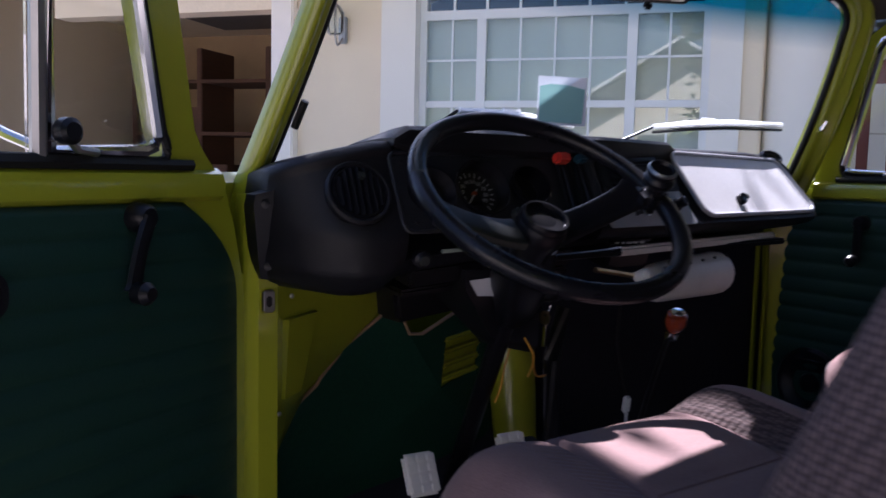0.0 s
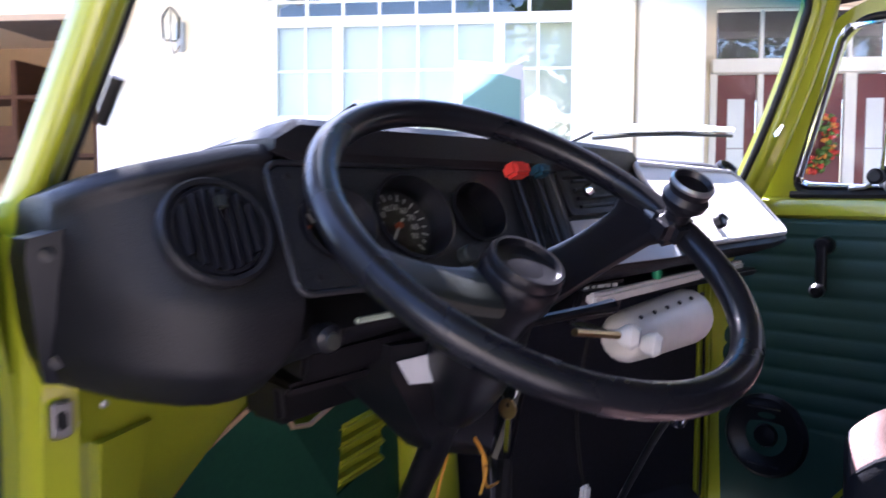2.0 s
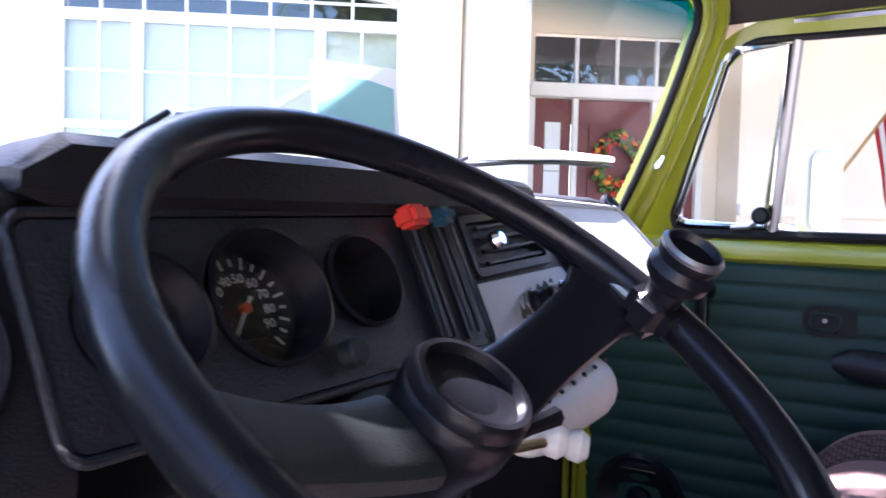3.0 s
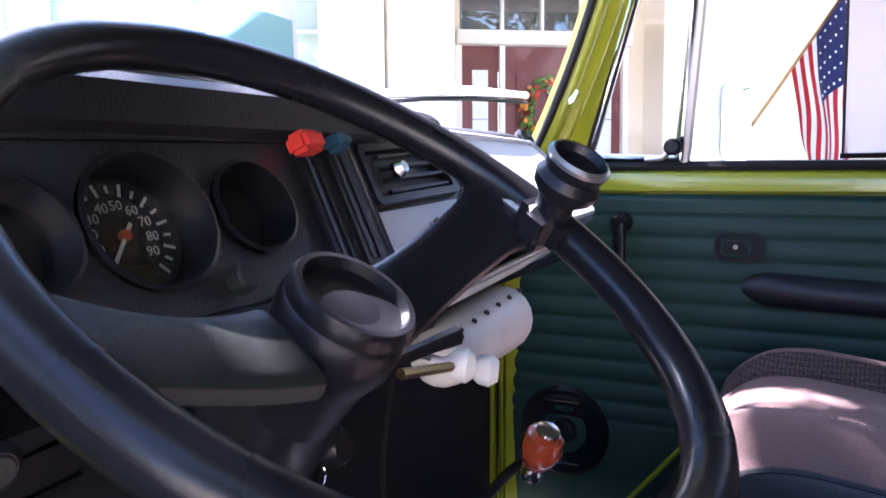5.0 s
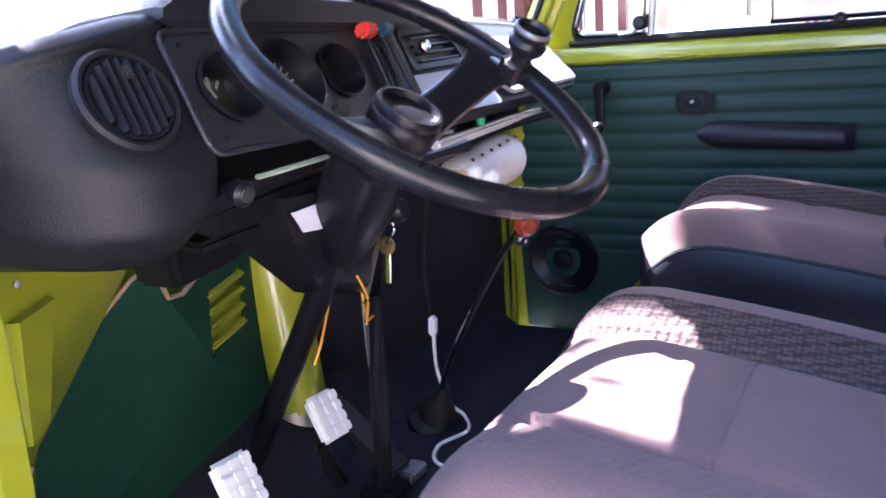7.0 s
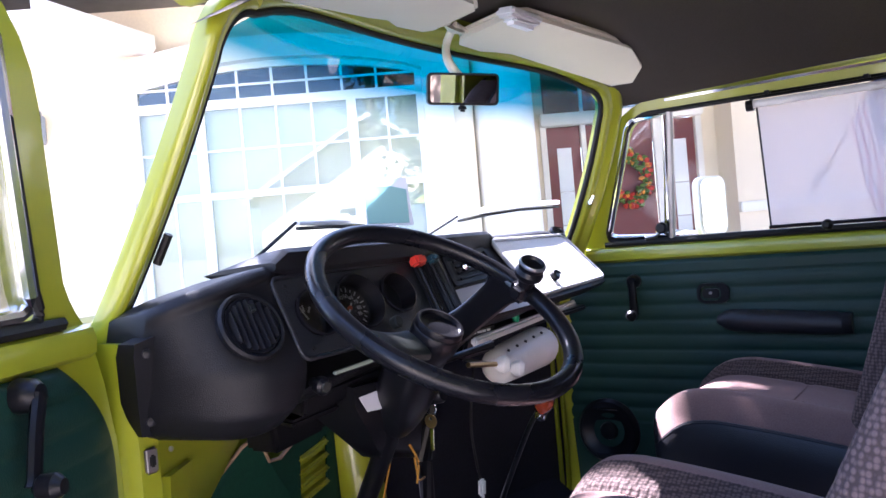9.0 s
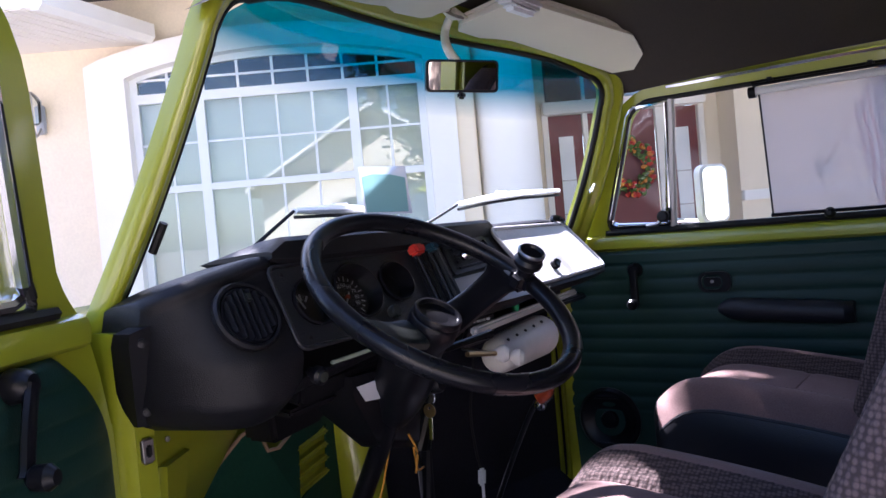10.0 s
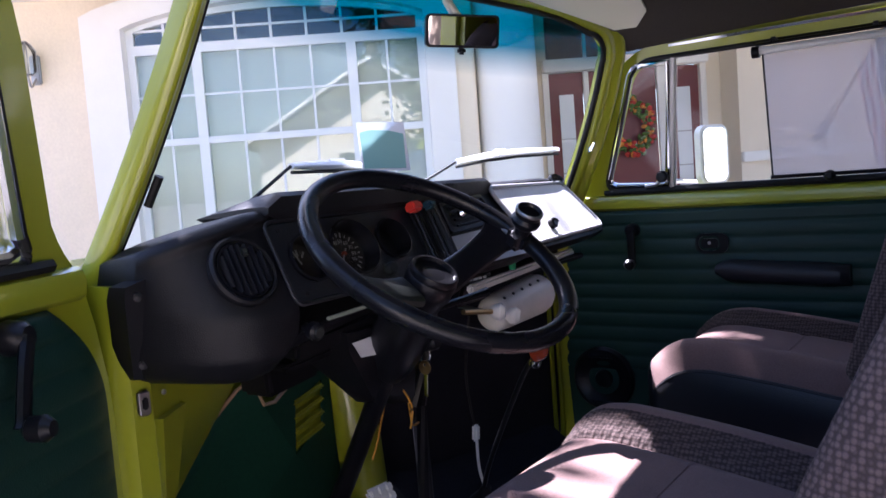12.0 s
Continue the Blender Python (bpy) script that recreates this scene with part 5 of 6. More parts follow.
pedal(-0.408, 0.100, 0.744, "clutch_pedal", "clutch pedal with a worn rubber pad paled for sunlight")
pedal(-0.186, 0.126, 0.736, "brake_pedal", "brake pedal with a worn rubber pad paled for sunlight")
ap = thing("accelerator_pedal", "long black accelerator pedal hinged on the floor", "pedal", at=(-0.12, 0.12, FLOOR))
part("pad", box((0.05, 0.19, 0.014), (-0.095, 0.135, FLOOR + 0.07), turn(32, 0, -8), 0.005), BLACK_RUBBER, ap, "black ribbed pad")
part("hinge", box((0.05, 0.03, 0.02), (-0.085, 0.05, FLOOR + 0.01), bevel=0.004), STEEL, ap)

gl = thing("gear_lever", "long cranked gear lever with a red wooden knob", "gear lever", at=(0.10, 0.12, FLOOR))
part("rod", sweep(smooth_path([(0.105, 0.115, FLOOR), (0.06, 0.05, 0.74), (-0.05, -0.10, 0.95), (-0.102, -0.163, 1.012)]), 0.005, 10), BLACK_PLASTIC, gl, "thin dark steel rod")
part("boot", lathe([(0.050, 0.0), (0.048, 0.012), (0.034, 0.024), (0.030, 0.045), (0.014, 0.075), (0.010, 0.095)], pose(0.105, 0.115, FLOOR, 24, -14), 24), BLACK_RUBBER, gl, "black rubber boot")
part("knob", lathe([(0.007, -0.008), (0.011, -0.004), (0.017, 0.008), (0.0185, 0.018), (0.016, 0.029), (0.009, 0.034), (0.001, 0.035)], pose(-0.104, -0.166, 1.010, 24, -14), 24), WOOD_KNOB, gl, "varnished red wood knob")
part("knob_top", lathe([(0.011, 0.0315), (0.010, 0.0350), (0.001, 0.0365)], pose(-0.104, -0.166, 1.010, 24, -14), 24), CHROME, gl, "bright knob cap")
part("knob_collar", lathe([(0.010, -0.018), (0.011, -0.010), (0.009, -0.004)], pose(-0.104, -0.166, 1.010, 24, -14), 16), CHROME, gl)

pb = thing("hand_brake", "black hand brake rod under the dash", "hand brake", at=(-0.15, 0.06, FLOOR))
part("rod", sweep([(-0.158, 0.03, 1.02), (-0.184, 0.032, 0.93), (-0.164, 0.045, 0.76), (-0.150, 0.06, FLOOR)], 0.014, 10), BLACK_PLASTIC, pb)
part("base", box((0.06, 0.06, 0.02), (-0.15, 0.06, FLOOR + 0.01), bevel=0.005), BLACK_PLASTIC, pb)

cb = thing("charging_cable", "white charging cable with a plug hanging from the dash", "cable", at=(0.047, 0.08, FLOOR))
part("black_lead", sweep(smooth_path([(-0.02, 0.02, 1.06), (0.0, 0.05, 0.95), (0.045, 0.075, 0.86), (0.064, 0.081, 0.82)]), 0.0028, 6), BLACK_RUBBER, cb)
part("plug", box((0.018, 0.012, 0.034), (0.068, 0.082, 0.800), turn(0, 8, 0), 0.004), WHITE_PLASTIC, cb, "white plug")
part("lead", sweep(smooth_path([(0.069, 0.082, 0.784), (0.076, 0.085, 0.72), (0.095, 0.08, 0.66), (0.12, 0.08, FLOOR + 0.03), (0.14, 0.07, FLOOR + 0.006), (0.09, 0.04, FLOOR + 0.004), (0.02, 0.06, FLOOR + 0.004), (-0.04, 0.02, FLOOR + 0.004), (-0.02, -0.10, FLOOR + 0.004), (0.10, -0.2, FLOOR + 0.004)]), 0.0032, 8), WHITE_PLASTIC, cb, "white lead")

# ---- seats ----
def seat(cx, name, label, base, lean):
    s = thing(name, label, "seat", "front seats", at=(cx, -0.52, FLOOR + 0.16))
    W, Y0, Y1 = (0.270 if cx < 0 else 0.226), (-0.252 if cx < 0 else -0.222), -0.80
    near = 0.35 if cx < 0 else 0.8

    SEAM, RIB = 0.44, 0.66

    def top(a, b):
        """Cushion surface: a across (-1 to 1), b from the front (0) to the back (1)."""
        bol = (0.028 if a > 0 else 0.028 * near) * math.exp(-((abs(a) - 0.72) / 0.19) ** 2)
        z = (0.938 if cx < 0 else 0.950) + bol + 0.010 * math.sin(math.pi * min(1, b * 1.1)) - 0.085 * max(0, b - 0.2)
        z -= 0.010 * math.exp(-((abs(a) - SEAM) / 0.025) ** 2)
        z -= 0.004 * math.exp(-((b - 0.42) / 0.015) ** 2) * (abs(a) < SEAM)
        roll = max(0.0, 1 - b / 0.16)
        z -= (0.075 if cx < 0 else 0.042) * roll ** 2.4
        side = max(0.0, (abs(a) - 0.80) / 0.20)
        z -= (0.040 if cx < 0 else 0.026) * side ** 2.2
        y = Y0 + (Y1 - Y0) * b - 0.03 * (abs(a) ** 4) * (1 - b)
        return Vector((cx + W * a, y, z))

    def patch(a0, a1, na, nb=46):
        bm = bmesh.new()
        g = [[bm.verts.new(top(a0 + (a1 - a0) * i / na, (j / nb) ** 1.25)) for j in range(nb + 1)] for i in range(na + 1)]
        for p, q in zip(g, g[1:]):
            for j in range(nb):
                bm.faces.new((p[j], p[j + 1], q[j + 1], q[j]))
        return bm

    part("seat_centre", patch(-SEAM, SEAM, 20), VELOUR, s, "mauve grey velour cushion centre", angle=2)
    for e in (-1, 1):
        part("seat_rib_panel", ribbed(patch(SEAM * e, RIB * e, 10, 92)), TWEED if e > 0 or cx > 0 else VELOUR, s, "dark ribbed tweed inset beside the bolster", angle=2)
        part("seat_bolster", patch(RIB * e, 1.0 * e, 14), VELOUR, s, "mauve grey velour bolster", angle=2)
        part("seam", sweep([top(SEAM * e, (j / 40) ** 1.25) + Vector((0, 0, 0.001)) for j in range(41)], 0.0022, 6), VELOUR, s)
    part("cross_seam", sweep([top(SEAM * (k / 10 - 1), 0.42) + Vector((0, 0, 0.0005)) for k in range(21)], 0.0018, 6), VELOUR, s)
    # side skirt of the cushion
    bm = bmesh.new()
    lip = [top(-1, (j / 20) ** 1.25) for j in range(20, -1, -1)] + [top(-1 + 2 * k / 24, 0) for k in range(1, 24)] + [top(1, (j / 20) ** 1.25) for j in range(21)]
    rings = []
    for dz, inn in ((0.0, 0.0), (-0.012, -0.007), (-0.07, -0.006), (-0.13, 0.012)):
        ring = []
        for p in lip:
            c = Vector((cx, -0.55, p.z))
            d = (c - p)
            d.z = 0
            ring.append(bm.verts.new(p + d.normalized() * inn + Vector((0, 0, dz))))
        rings.append(ring)
    for p, q in zip(rings, rings[1:]):
        for k in range(len(p) - 1):
            bm.faces.new((p[k], p[k + 1], q[k + 1], q[k]))
    part("cushion_side", bm, BLACK_VINYL, s, "black vinyl cushion side", angle=2)
    part("piping", sweep([p + Vector((0, 0, -0.004)) for p in lip], 0.004, 6), BLACK_VINYL, s)
    part("cushion_base", box((2 * W - 0.05, 0.55, 0.10), (cx, -0.53, 0.80), bevel=0.015), BLACK_VINYL, s)
    part("runner", box((0.022, 0.50, 0.025), (cx - 0.19, -0.5, 0.748), bevel=0.004), STEEL, s)
    part("runner", box((0.022, 0.50, 0.025), (cx + 0.19, -0.5, 0.748), bevel=0.004), STEEL, s)

    def back(a, b, w=0.0):
        bol = 0.030 * math.exp(-((abs(a) - 0.80) / 0.16) ** 2)
        side = max(0.0, (abs(a) - 0.85) / 0.15)
        tp = max(0.0, (b - 0.88) / 0.12)
        out = 0.075 + bol - 0.012 * math.exp(-((abs(a) - 0.56) / 0.03) ** 2) - 0.07 * side ** 2 - 0.07 * tp ** 2.2
        wd = W * (1 - 0.16 * b ** 2)
        y = base - lean * b + out + w
        return Vector((cx + wd * a, y, 0.90 + 0.58 * b))

    def bpatch(a0, a1, na, nb=34, w=0.0):
        bm = bmesh.new()
        g = [[bm.verts.new(back(a0 + (a1 - a0) * i / na, j / nb, w)) for j in range(nb + 1)] for i in range(na + 1)]
        for p, q in zip(g, g[1:]):
            for j in range(nb):
                bm.faces.new((p[j], p[j + 1], q[j + 1], q[j]))
        return bm

    part("back_centre", bpatch(-0.56, 0.56, 16), VELOUR, s, "mauve grey velour backrest centre", angle=2)
    for e in (-1, 1):
        part("back_bolster", honey(bpatch(0.56 * e, 1.0 * e, 12)), TWEED, s, "honeycomb tweed backrest bolster", angle=2)
        part("stitched_piping", sweep([back(0.56 * e, j / 30) + Vector((0, 0.002, 0)) for j in range(31)], 0.004, 6), BLACK_VINYL, s, "dark piping")
        for j in range(24):
            part("stitch", box((0.0022, 0.002, 0.011), tuple(back(0.60 * e, 0.06 + 0.035 * j) + Vector((0, 0.003, 0))), turn(16, 0, 0)), PALE_STRIP, s, smooth=False)
    secs = []
    for j in range(16):
        b = j / 15
        wd = W * (1 - 0.16 * b ** 2) * (1.0 - 0.03 * b)
        y = base - lean * b
        zz = 0.86 + 0.61 * b
        th = 0.055 * (1 - 0.6 * max(0, b - 0.85) / 0.15)
        secs.append([Vector((cx + wd * math.copysign(abs(math.cos(t)) ** 0.5, math.cos(t)), y - 0.02 + th * math.copysign(abs(math.sin(t)) ** 0.6, math.sin(t)), zz)) for t in (2 * math.pi * m / 24 for m in range(24))])
    part("back_shell", loft(secs), BLACK_VINYL, s, "black vinyl backrest shell")
    return s


def ribbed(bm):
    """Presses slanting ribs into a cloth surface."""
    bmesh.ops.subdivide_edges(bm, edges=bm.edges[:], cuts=3, use_grid_fill=True)
    bm.normal_update()
    for v in bm.verts:
        v.co += v.normal * 0.0005 * math.sin((v.co.y * 0.95 + v.co.x * 0.30) * 620)
    return bm


def honey(bm):
    """Presses a honeycomb weave into a cloth surface."""
    bmesh.ops.subdivide_edges(bm, edges=bm.edges[:], cuts=2, use_grid_fill=True)
    bm.normal_update()
    for v in bm.verts:
        x, y = v.co.x, (v.co.y + v.co.z)
        r = 0.9 * math.sin((y + 0.4 * x) * 520) + 0.4 * math.sin(x * 420)
        v.co += v.normal * (0.0003 * max(-0.7, r))
    return bm


seat(-0.395, "front_seat", "mauve grey velour driver seat with ribbed tweed insets", -0.725, 0.27)
seat(0.418, "front_seat", "mauve grey velour passenger seat on a black base", -0.68, 0.17)

# ---- mirror, visors, wipers, card ----
mr = thing("rear_view_mirror", "black framed interior mirror on a cream stem", "mirror", at=(0.0, 0.06, 1.69))
MC = Vector((-0.025, -0.015, 1.585))
mm = look(MC, (-1.395, -1.349, 1.30), 4) @ pose(0, 0, 0, 0, 180, 0) @ Matrix.Diagonal((0.87, 0.87, 1, 1))
part("mirror_shell", plate(rounded(-0.078, -0.034, 0.078, 0.034, 0.010), 0.016, lambda u, v, w: mm @ Vector((u, v, w - 0.016))), BLACK_PLASTIC, mr, "black mirror shell")
part("mirror_face", plate(rounded(-0.072, -0.029, 0.072, 0.029, 0.007), 0.001, lambda u, v, w: mm @ Vector((u, v, w + 0.0005))), MIRROR, mr, "mirror glass", smooth=False)
part("dip_tab", box((0.018, 0.012, 0.014), tuple(mm @ Vector((0, -0.040, -0.008))), bevel=0.004), BLACK_PLASTIC, mr)
part("stem", sweep(smooth_path([mm @ Vector((0, 0.02, -0.014)), MC + Vector((0.005, 0.03, 0.055)), Vector((0.005, 0.035, 1.68)), Vector((0.005, 0.015, 1.712))]), [0.009] * 9 + [0.008] * 8 + [0.02, 0.026], 10), VISOR_CREAM, mr, "cream plastic stem")


def visor(x0, x1, name):
    v = thing(name, "cream vinyl sun visor folded up against the headliner", "sun visor", "sun visors", at=((x0 + x1) / 2, -0.06, 1.70))
    sgn = 1 if x1 > x0 else -1
    out = [(0.02, 0.004), (0.10, -0.004), (0.14, 0.006), (0.20, 0.002), (abs(x1 - x0) - 0.05, 0.0), (abs(x1 - x0) - 0.01, 0.02), (abs(x1 - x0), 0.06), (abs(x1 - x0) - 0.03, 0.105), (abs(x1 - x0) - 0.10, 0.135), (0.04, 0.14), (0.0, 0.12), (0.0, 0.02)]
    def mp(u, w, h):
        x = x0 + sgn * u
        zz = header_z(max(-0.57, min(0.57, x))) - 0.012
        return (x, glass_y(max(-0.57, min(0.57, x)), 1.64) - 0.035 - w, zz + 0.02 + 0.16 * w + h)
    bm = plate(out, 0.020, mp)
    bmesh.ops.bevel(bm, geom=[e for e in bm.edges if e.calc_face_angle(0) > 0.9], offset=0.006, segments=2, affect="EDGES")
    part("pad", bm, VISOR_CREAM, v)
    part("pivot", sweep([mp(0.0, 0.03, 0.01), mp(-0.04, 0.03, 0.02)], 0.006, 8), VISOR_CREAM, v)
    return v


visor(0.05, 0.56, "passenger_visor")
visor(-0.05, -0.56, "driver_visor")
dl = thing("dome_light", "small clear dome lamp on the header", "lamp", at=(0.05, -0.09, 1.735))
part("base", box((0.12, 0.04, 0.018), (0.06, -0.10, 1.715), turn(4, 0, 0), 0.006), WHITE_PLASTIC, dl)
part("lens", box((0.09, 0.03, 0.016), (0.06, -0.10, 1.702), turn(4, 0, 0), 0.007), SASH_WHITE, dl)
cp = thing("pillar_catch", "small bright catch on the windshield pillar", "catch", at=tuple(pillar_edge(1.375, 1)))
part("catch_body", box((0.010, 0.012, 0.030), tuple(pillar_edge(1.378, 1) + Vector((0.012, -0.022, 0))), turn(25, 8, 0), 0.004), CHROME, cp)
cp = thing("rubber_clip", "black rubber clip at the driver windshield pillar", "clip", at=tuple(pillar_edge(1.33, -1)))
part("clip_body", sweep([pillar_edge(1.312, -1) + Vector((0.012, -0.010, 0)), pillar_edge(1.350, -1) + Vector((0.012, -0.010, 0))], 0.006, 8), BLACK_RUBBER, cp)


def wiper(tip, root, elbow, name="wiper"):
    w = thing(name, "silver windshield wiper resting on the glass", "wiper", "windshield wipers", at=root)
    part("arm", sweep([root, elbow, tip[0]], [0.0045, 0.0035, 0.003], 8), BLACK_PLASTIC, w)
    # blade and joint are white in place of silver lit by the sun
    part("blade", sweep(tip, [0.008, 0.012, 0.012, 0.008][:len(tip)], 8, flat=0.7), WHITE_PLASTIC, w, "silver blade painted white for the sun on it")
    part("rubber", sweep([Vector(p) + Vector((0, -0.001, -0.011)) for p in tip], 0.0035, 6), BLACK_RUBBER, w)
    part("joint", box((0.05, 0.014, 0.014), tuple((Vector(tip[1]) + Vector(tip[2])) / 2 + Vector((0, 0.004, 0.006))), bevel=0.004), WHITE_PLASTIC, w)


def on_glass(x, z, off=0.016):
    return Vector((x, glass_y(x, z) + off, z))


wiper([on_glass(-0.285, 1.362), on_glass(-0.19, 1.362), on_glass(-0.10, 1.360), on_glass(0.02, 1.350)], on_glass(-0.42, 1.262, 0.03), on_glass(-0.35, 1.315, 0.022))
wiper([on_glass(0.24, 1.358), on_glass(0.34, 1.368), on_glass(0.44, 1.374), on_glass(0.58, 1.376)], on_glass(0.06, 1.27, 0.03), on_glass(0.15, 1.315, 0.022))
# solid card stands in for a windshield reflection, placed to fit the camera's view
cd = thing("card_reflection", "white and green card standing in for a windshield reflection", "card", at=(0.06, 0.16, 1.31))
cm = pose(-0.060, 0.165, 1.392, 64, 0, -38) @ Matrix.Diagonal((0.92, 0.92, 1, 1))
part("sheet", plate([(-0.05, -0.055), (0.05, -0.060), (0.056, 0.055), (-0.046, 0.060)], 0.0012, lambda u, v, w: cm @ Vector((u, v, w + 0.05 * u * u * 4))), WHITE_PAPER, cd, smooth=False)
part("print", plate([(-0.046, -0.05), (0.042, -0.055), (0.050, 0.026), (0.02, 0.036), (-0.02, 0.040), (-0.043, 0.034)], 0.0006, lambda u, v, w: cm @ Vector((u, v, w + 0.0018 + 0.05 * u * u * 4))), CARD_GREEN, cd, smooth=False)

# ---- house ----
HA = Vector((2.130, 3.319, 0))
HU = Vector((0.604, -0.797, 0))
HY = Vector((0.797, 0.604, 0))


def hp(x, y, z):
    """House frame: x along the facade, y into the house, z up."""
    return HA + HU * x + HY * y + Vector((0, 0, z))


HROT = Matrix((HU, HY, Vector((0, 0, 1)))).transposed()


def hbox(x0, x1, y0, y1, z0, z1, bevel=0.0, bm=None):
    return box((x1 - x0, y1 - y0, z1 - z0), tuple(hp((x0 + x1) / 2, (y0 + y1) / 2, (z0 + z1) / 2)), HROT, bevel, bm=bm)


def arch(x0, x1, zs, rise, n=24):
    """Points of a flat arch from right to left."""
    return [(x1 + (x0 - x1) * k / n, zs + rise * math.sin(math.pi * k / n) ** 0.75) for k in range(n + 1)]


house = thing("house", "cream stucco house with an arched white window", "house", at=tuple(hp(0.5, 0, 0)))
win_hole = [(-0.42, 0.72), (1.42, 0.72)] + arch(-0.42, 1.42, 2.385, 0.135)
fm = lambda y0: (lambda u, v, w: hp(u, y0 + w, v))
part("front_wall", plate([(-1.35, 0.0), (1.62, 0.0), (1.62, 3.1), (-1.35, 3.1)], 0.18, fm(0.06), [win_hole]), STUCCO, house, "cream stucco front wall", angle=0.5)
tr_out = [(-0.66, 0.50), (1.60, 0.50)] + arch(-0.66, 1.60, 2.47, 0.19)
part("window_surround", plate(tr_out, 0.10, fm(-0.05), [win_hole]), TRIM_WHITE, house, "broad white plaster surround", angle=0.5)
W = part("arched_window", plate(win_hole, 0.05, fm(0.045), [[(-0.375, 0.77), (-0.030, 0.77), (-0.030, 2.235), (-0.375, 2.235)], [(0.030, 0.77), (0.930, 0.77), (0.930, 2.235), (0.030, 2.235)], [(0.990, 0.77), (1.375, 0.77), (1.375, 2.235), (0.990, 2.235)],
                                                             [(-0.375, 2.295), (1.375, 2.295)] + arch(-0.375, 1.375, 2.375, 0.105)]), SASH_WHITE, house, "white vinyl window frame", angle=0.5)
for z in (1.690,):
    part("meeting_rail", hbox(-0.376, 1.376, 0.050, 0.088, z - 0.022, z + 0.022, 0.004), SASH_WHITE, W)
for z in (1.975,):
    part("muntin", hbox(-0.376, 1.376, 0.060, 0.078, z - 0.007, z + 0.007), SASH_WHITE, W)
for x in (-0.20, 0.255, 0.480, 0.705, 1.183):
    part("muntin", hbox(x - 0.007, x + 0.007, 0.060, 0.078, 0.77, 2.236), SASH_WHITE, W)
for x in (-0.19, 0.03, 0.25, 0.47, 0.69, 0.91, 1.13):
    top = 2.375 + 0.105 * math.sin(math.pi * (x + 0.375) / 1.75) ** 0.75
    part("muntin", hbox(x - 0.008, x + 0.008, 0.060, 0.078, 2.294, top + 0.01), SASH_WHITE, W)
part("muntin", hbox(-0.376, 1.376, 0.060, 0.078, 2.376, 2.390), SASH_WHITE, W)
for x0, x1 in ((-0.376, -0.029), (0.029, 0.931), (0.989, 1.376)):
    part("pane", hbox(x0, x1, 0.066, 0.072, 0.769, 2.236), HOUSE_GLASS, W, "reflecting window pane", smooth=False).visible_shadow = False
part("fanlight_pane", plate([(-0.376, 2.294), (1.376, 2.294)] + arch(-0.376, 1.376, 2.376, 0.105), 0.006, fm(0.066)), HOUSE_GLASS, W, smooth=False).visible_shadow = False
part("blind", hbox(-0.40, 1.40, 0.14, 0.15, 0.75, 2.262), BLIND, W, "closed pale blind behind the glass", smooth=False)
part("room_back", hbox(-0.50, 1.50, 0.5, 0.52, 0.6, 2.65), UNLIT_ROOM, house, smooth=False)
part("sill_band", hbox(-0.72, 1.66, -0.12, 0.0, 0.46, 0.56, 0.012), TRIM_WHITE, house)
# pier and column beside the entry, lintel
part("entry_pier", hbox(1.56, 1.72, -0.02, 0.30, 0.0, 3.1, 0.01), STUCCO, house)
cl = part("column", lathe([(0.26, 0.0), (0.26, 0.12), (0.215, 0.16), (0.205, 0.3), (0.19, 2.5), (0.23, 2.56), (0.26, 2.62), (0.26, 2.72)], Matrix.Translation(hp(1.93, 0.10, 0)), 40), TRIM_WHITE, house, "smooth white round column")
part("entry_lintel", hbox(1.50, 4.30, -0.10, 0.25, 2.72, 3.1, 0.01), TRIM_WHITE, house)
# recessed entry
part("entry_side_wall", hbox(1.55, 1.72, 0.30, 1.75, 0.0, 3.1), STUCCO, house)
part("entry_back_wall", plate([(1.72, 0.0), (4.05, 0.0), (4.05, 3.1), (1.72, 3.1)], 0.15, fm(1.62), [[(2.46, 0.12), (3.74, 0.12), (3.74, 2.62), (2.46, 2.62)]]), STUCCO, house, angle=0.5)
part("entry_ceiling", hbox(1.55, 4.2, 0.0, 1.75, 2.95, 3.1), TRIM_WHITE, house)
part("porch_floor", hbox(1.5, 4.2, -0.2, 1.8, 0.0, 0.12, 0.01), DRIVEWAY, house)
part("right_wall", hbox(3.9, 9.5, 1.25, 1.61, 0.0, 3.1), STUCCO, house, "cream stucco side wall")
part("wall_band", hbox(3.9, 9.5, 1.20, 1.26, 1.30, 1.38, 0.008), TRIM_WHITE, house)
part("transom_bar", hbox(2.42, 3.78, 1.52, 1.62, 2.14, 2.24, 0.008), TRIM_WHITE, house)
tg = part("transom_window", hbox(2.48, 3.72, 1.66, 1.672, 2.24, 2.60), HOUSE_GLASS, house, smooth=False)
part("transom_back", hbox(2.4, 3.8, 2.1, 2.12, 2.0, 2.8), UNLIT_ROOM, house, smooth=False)
for x in (2.79, 3.1, 3.41):
    part("transom_muntin", hbox(x - 0.012, x + 0.012, 1.64, 1.68, 2.24, 2.61), SASH_WHITE, house)


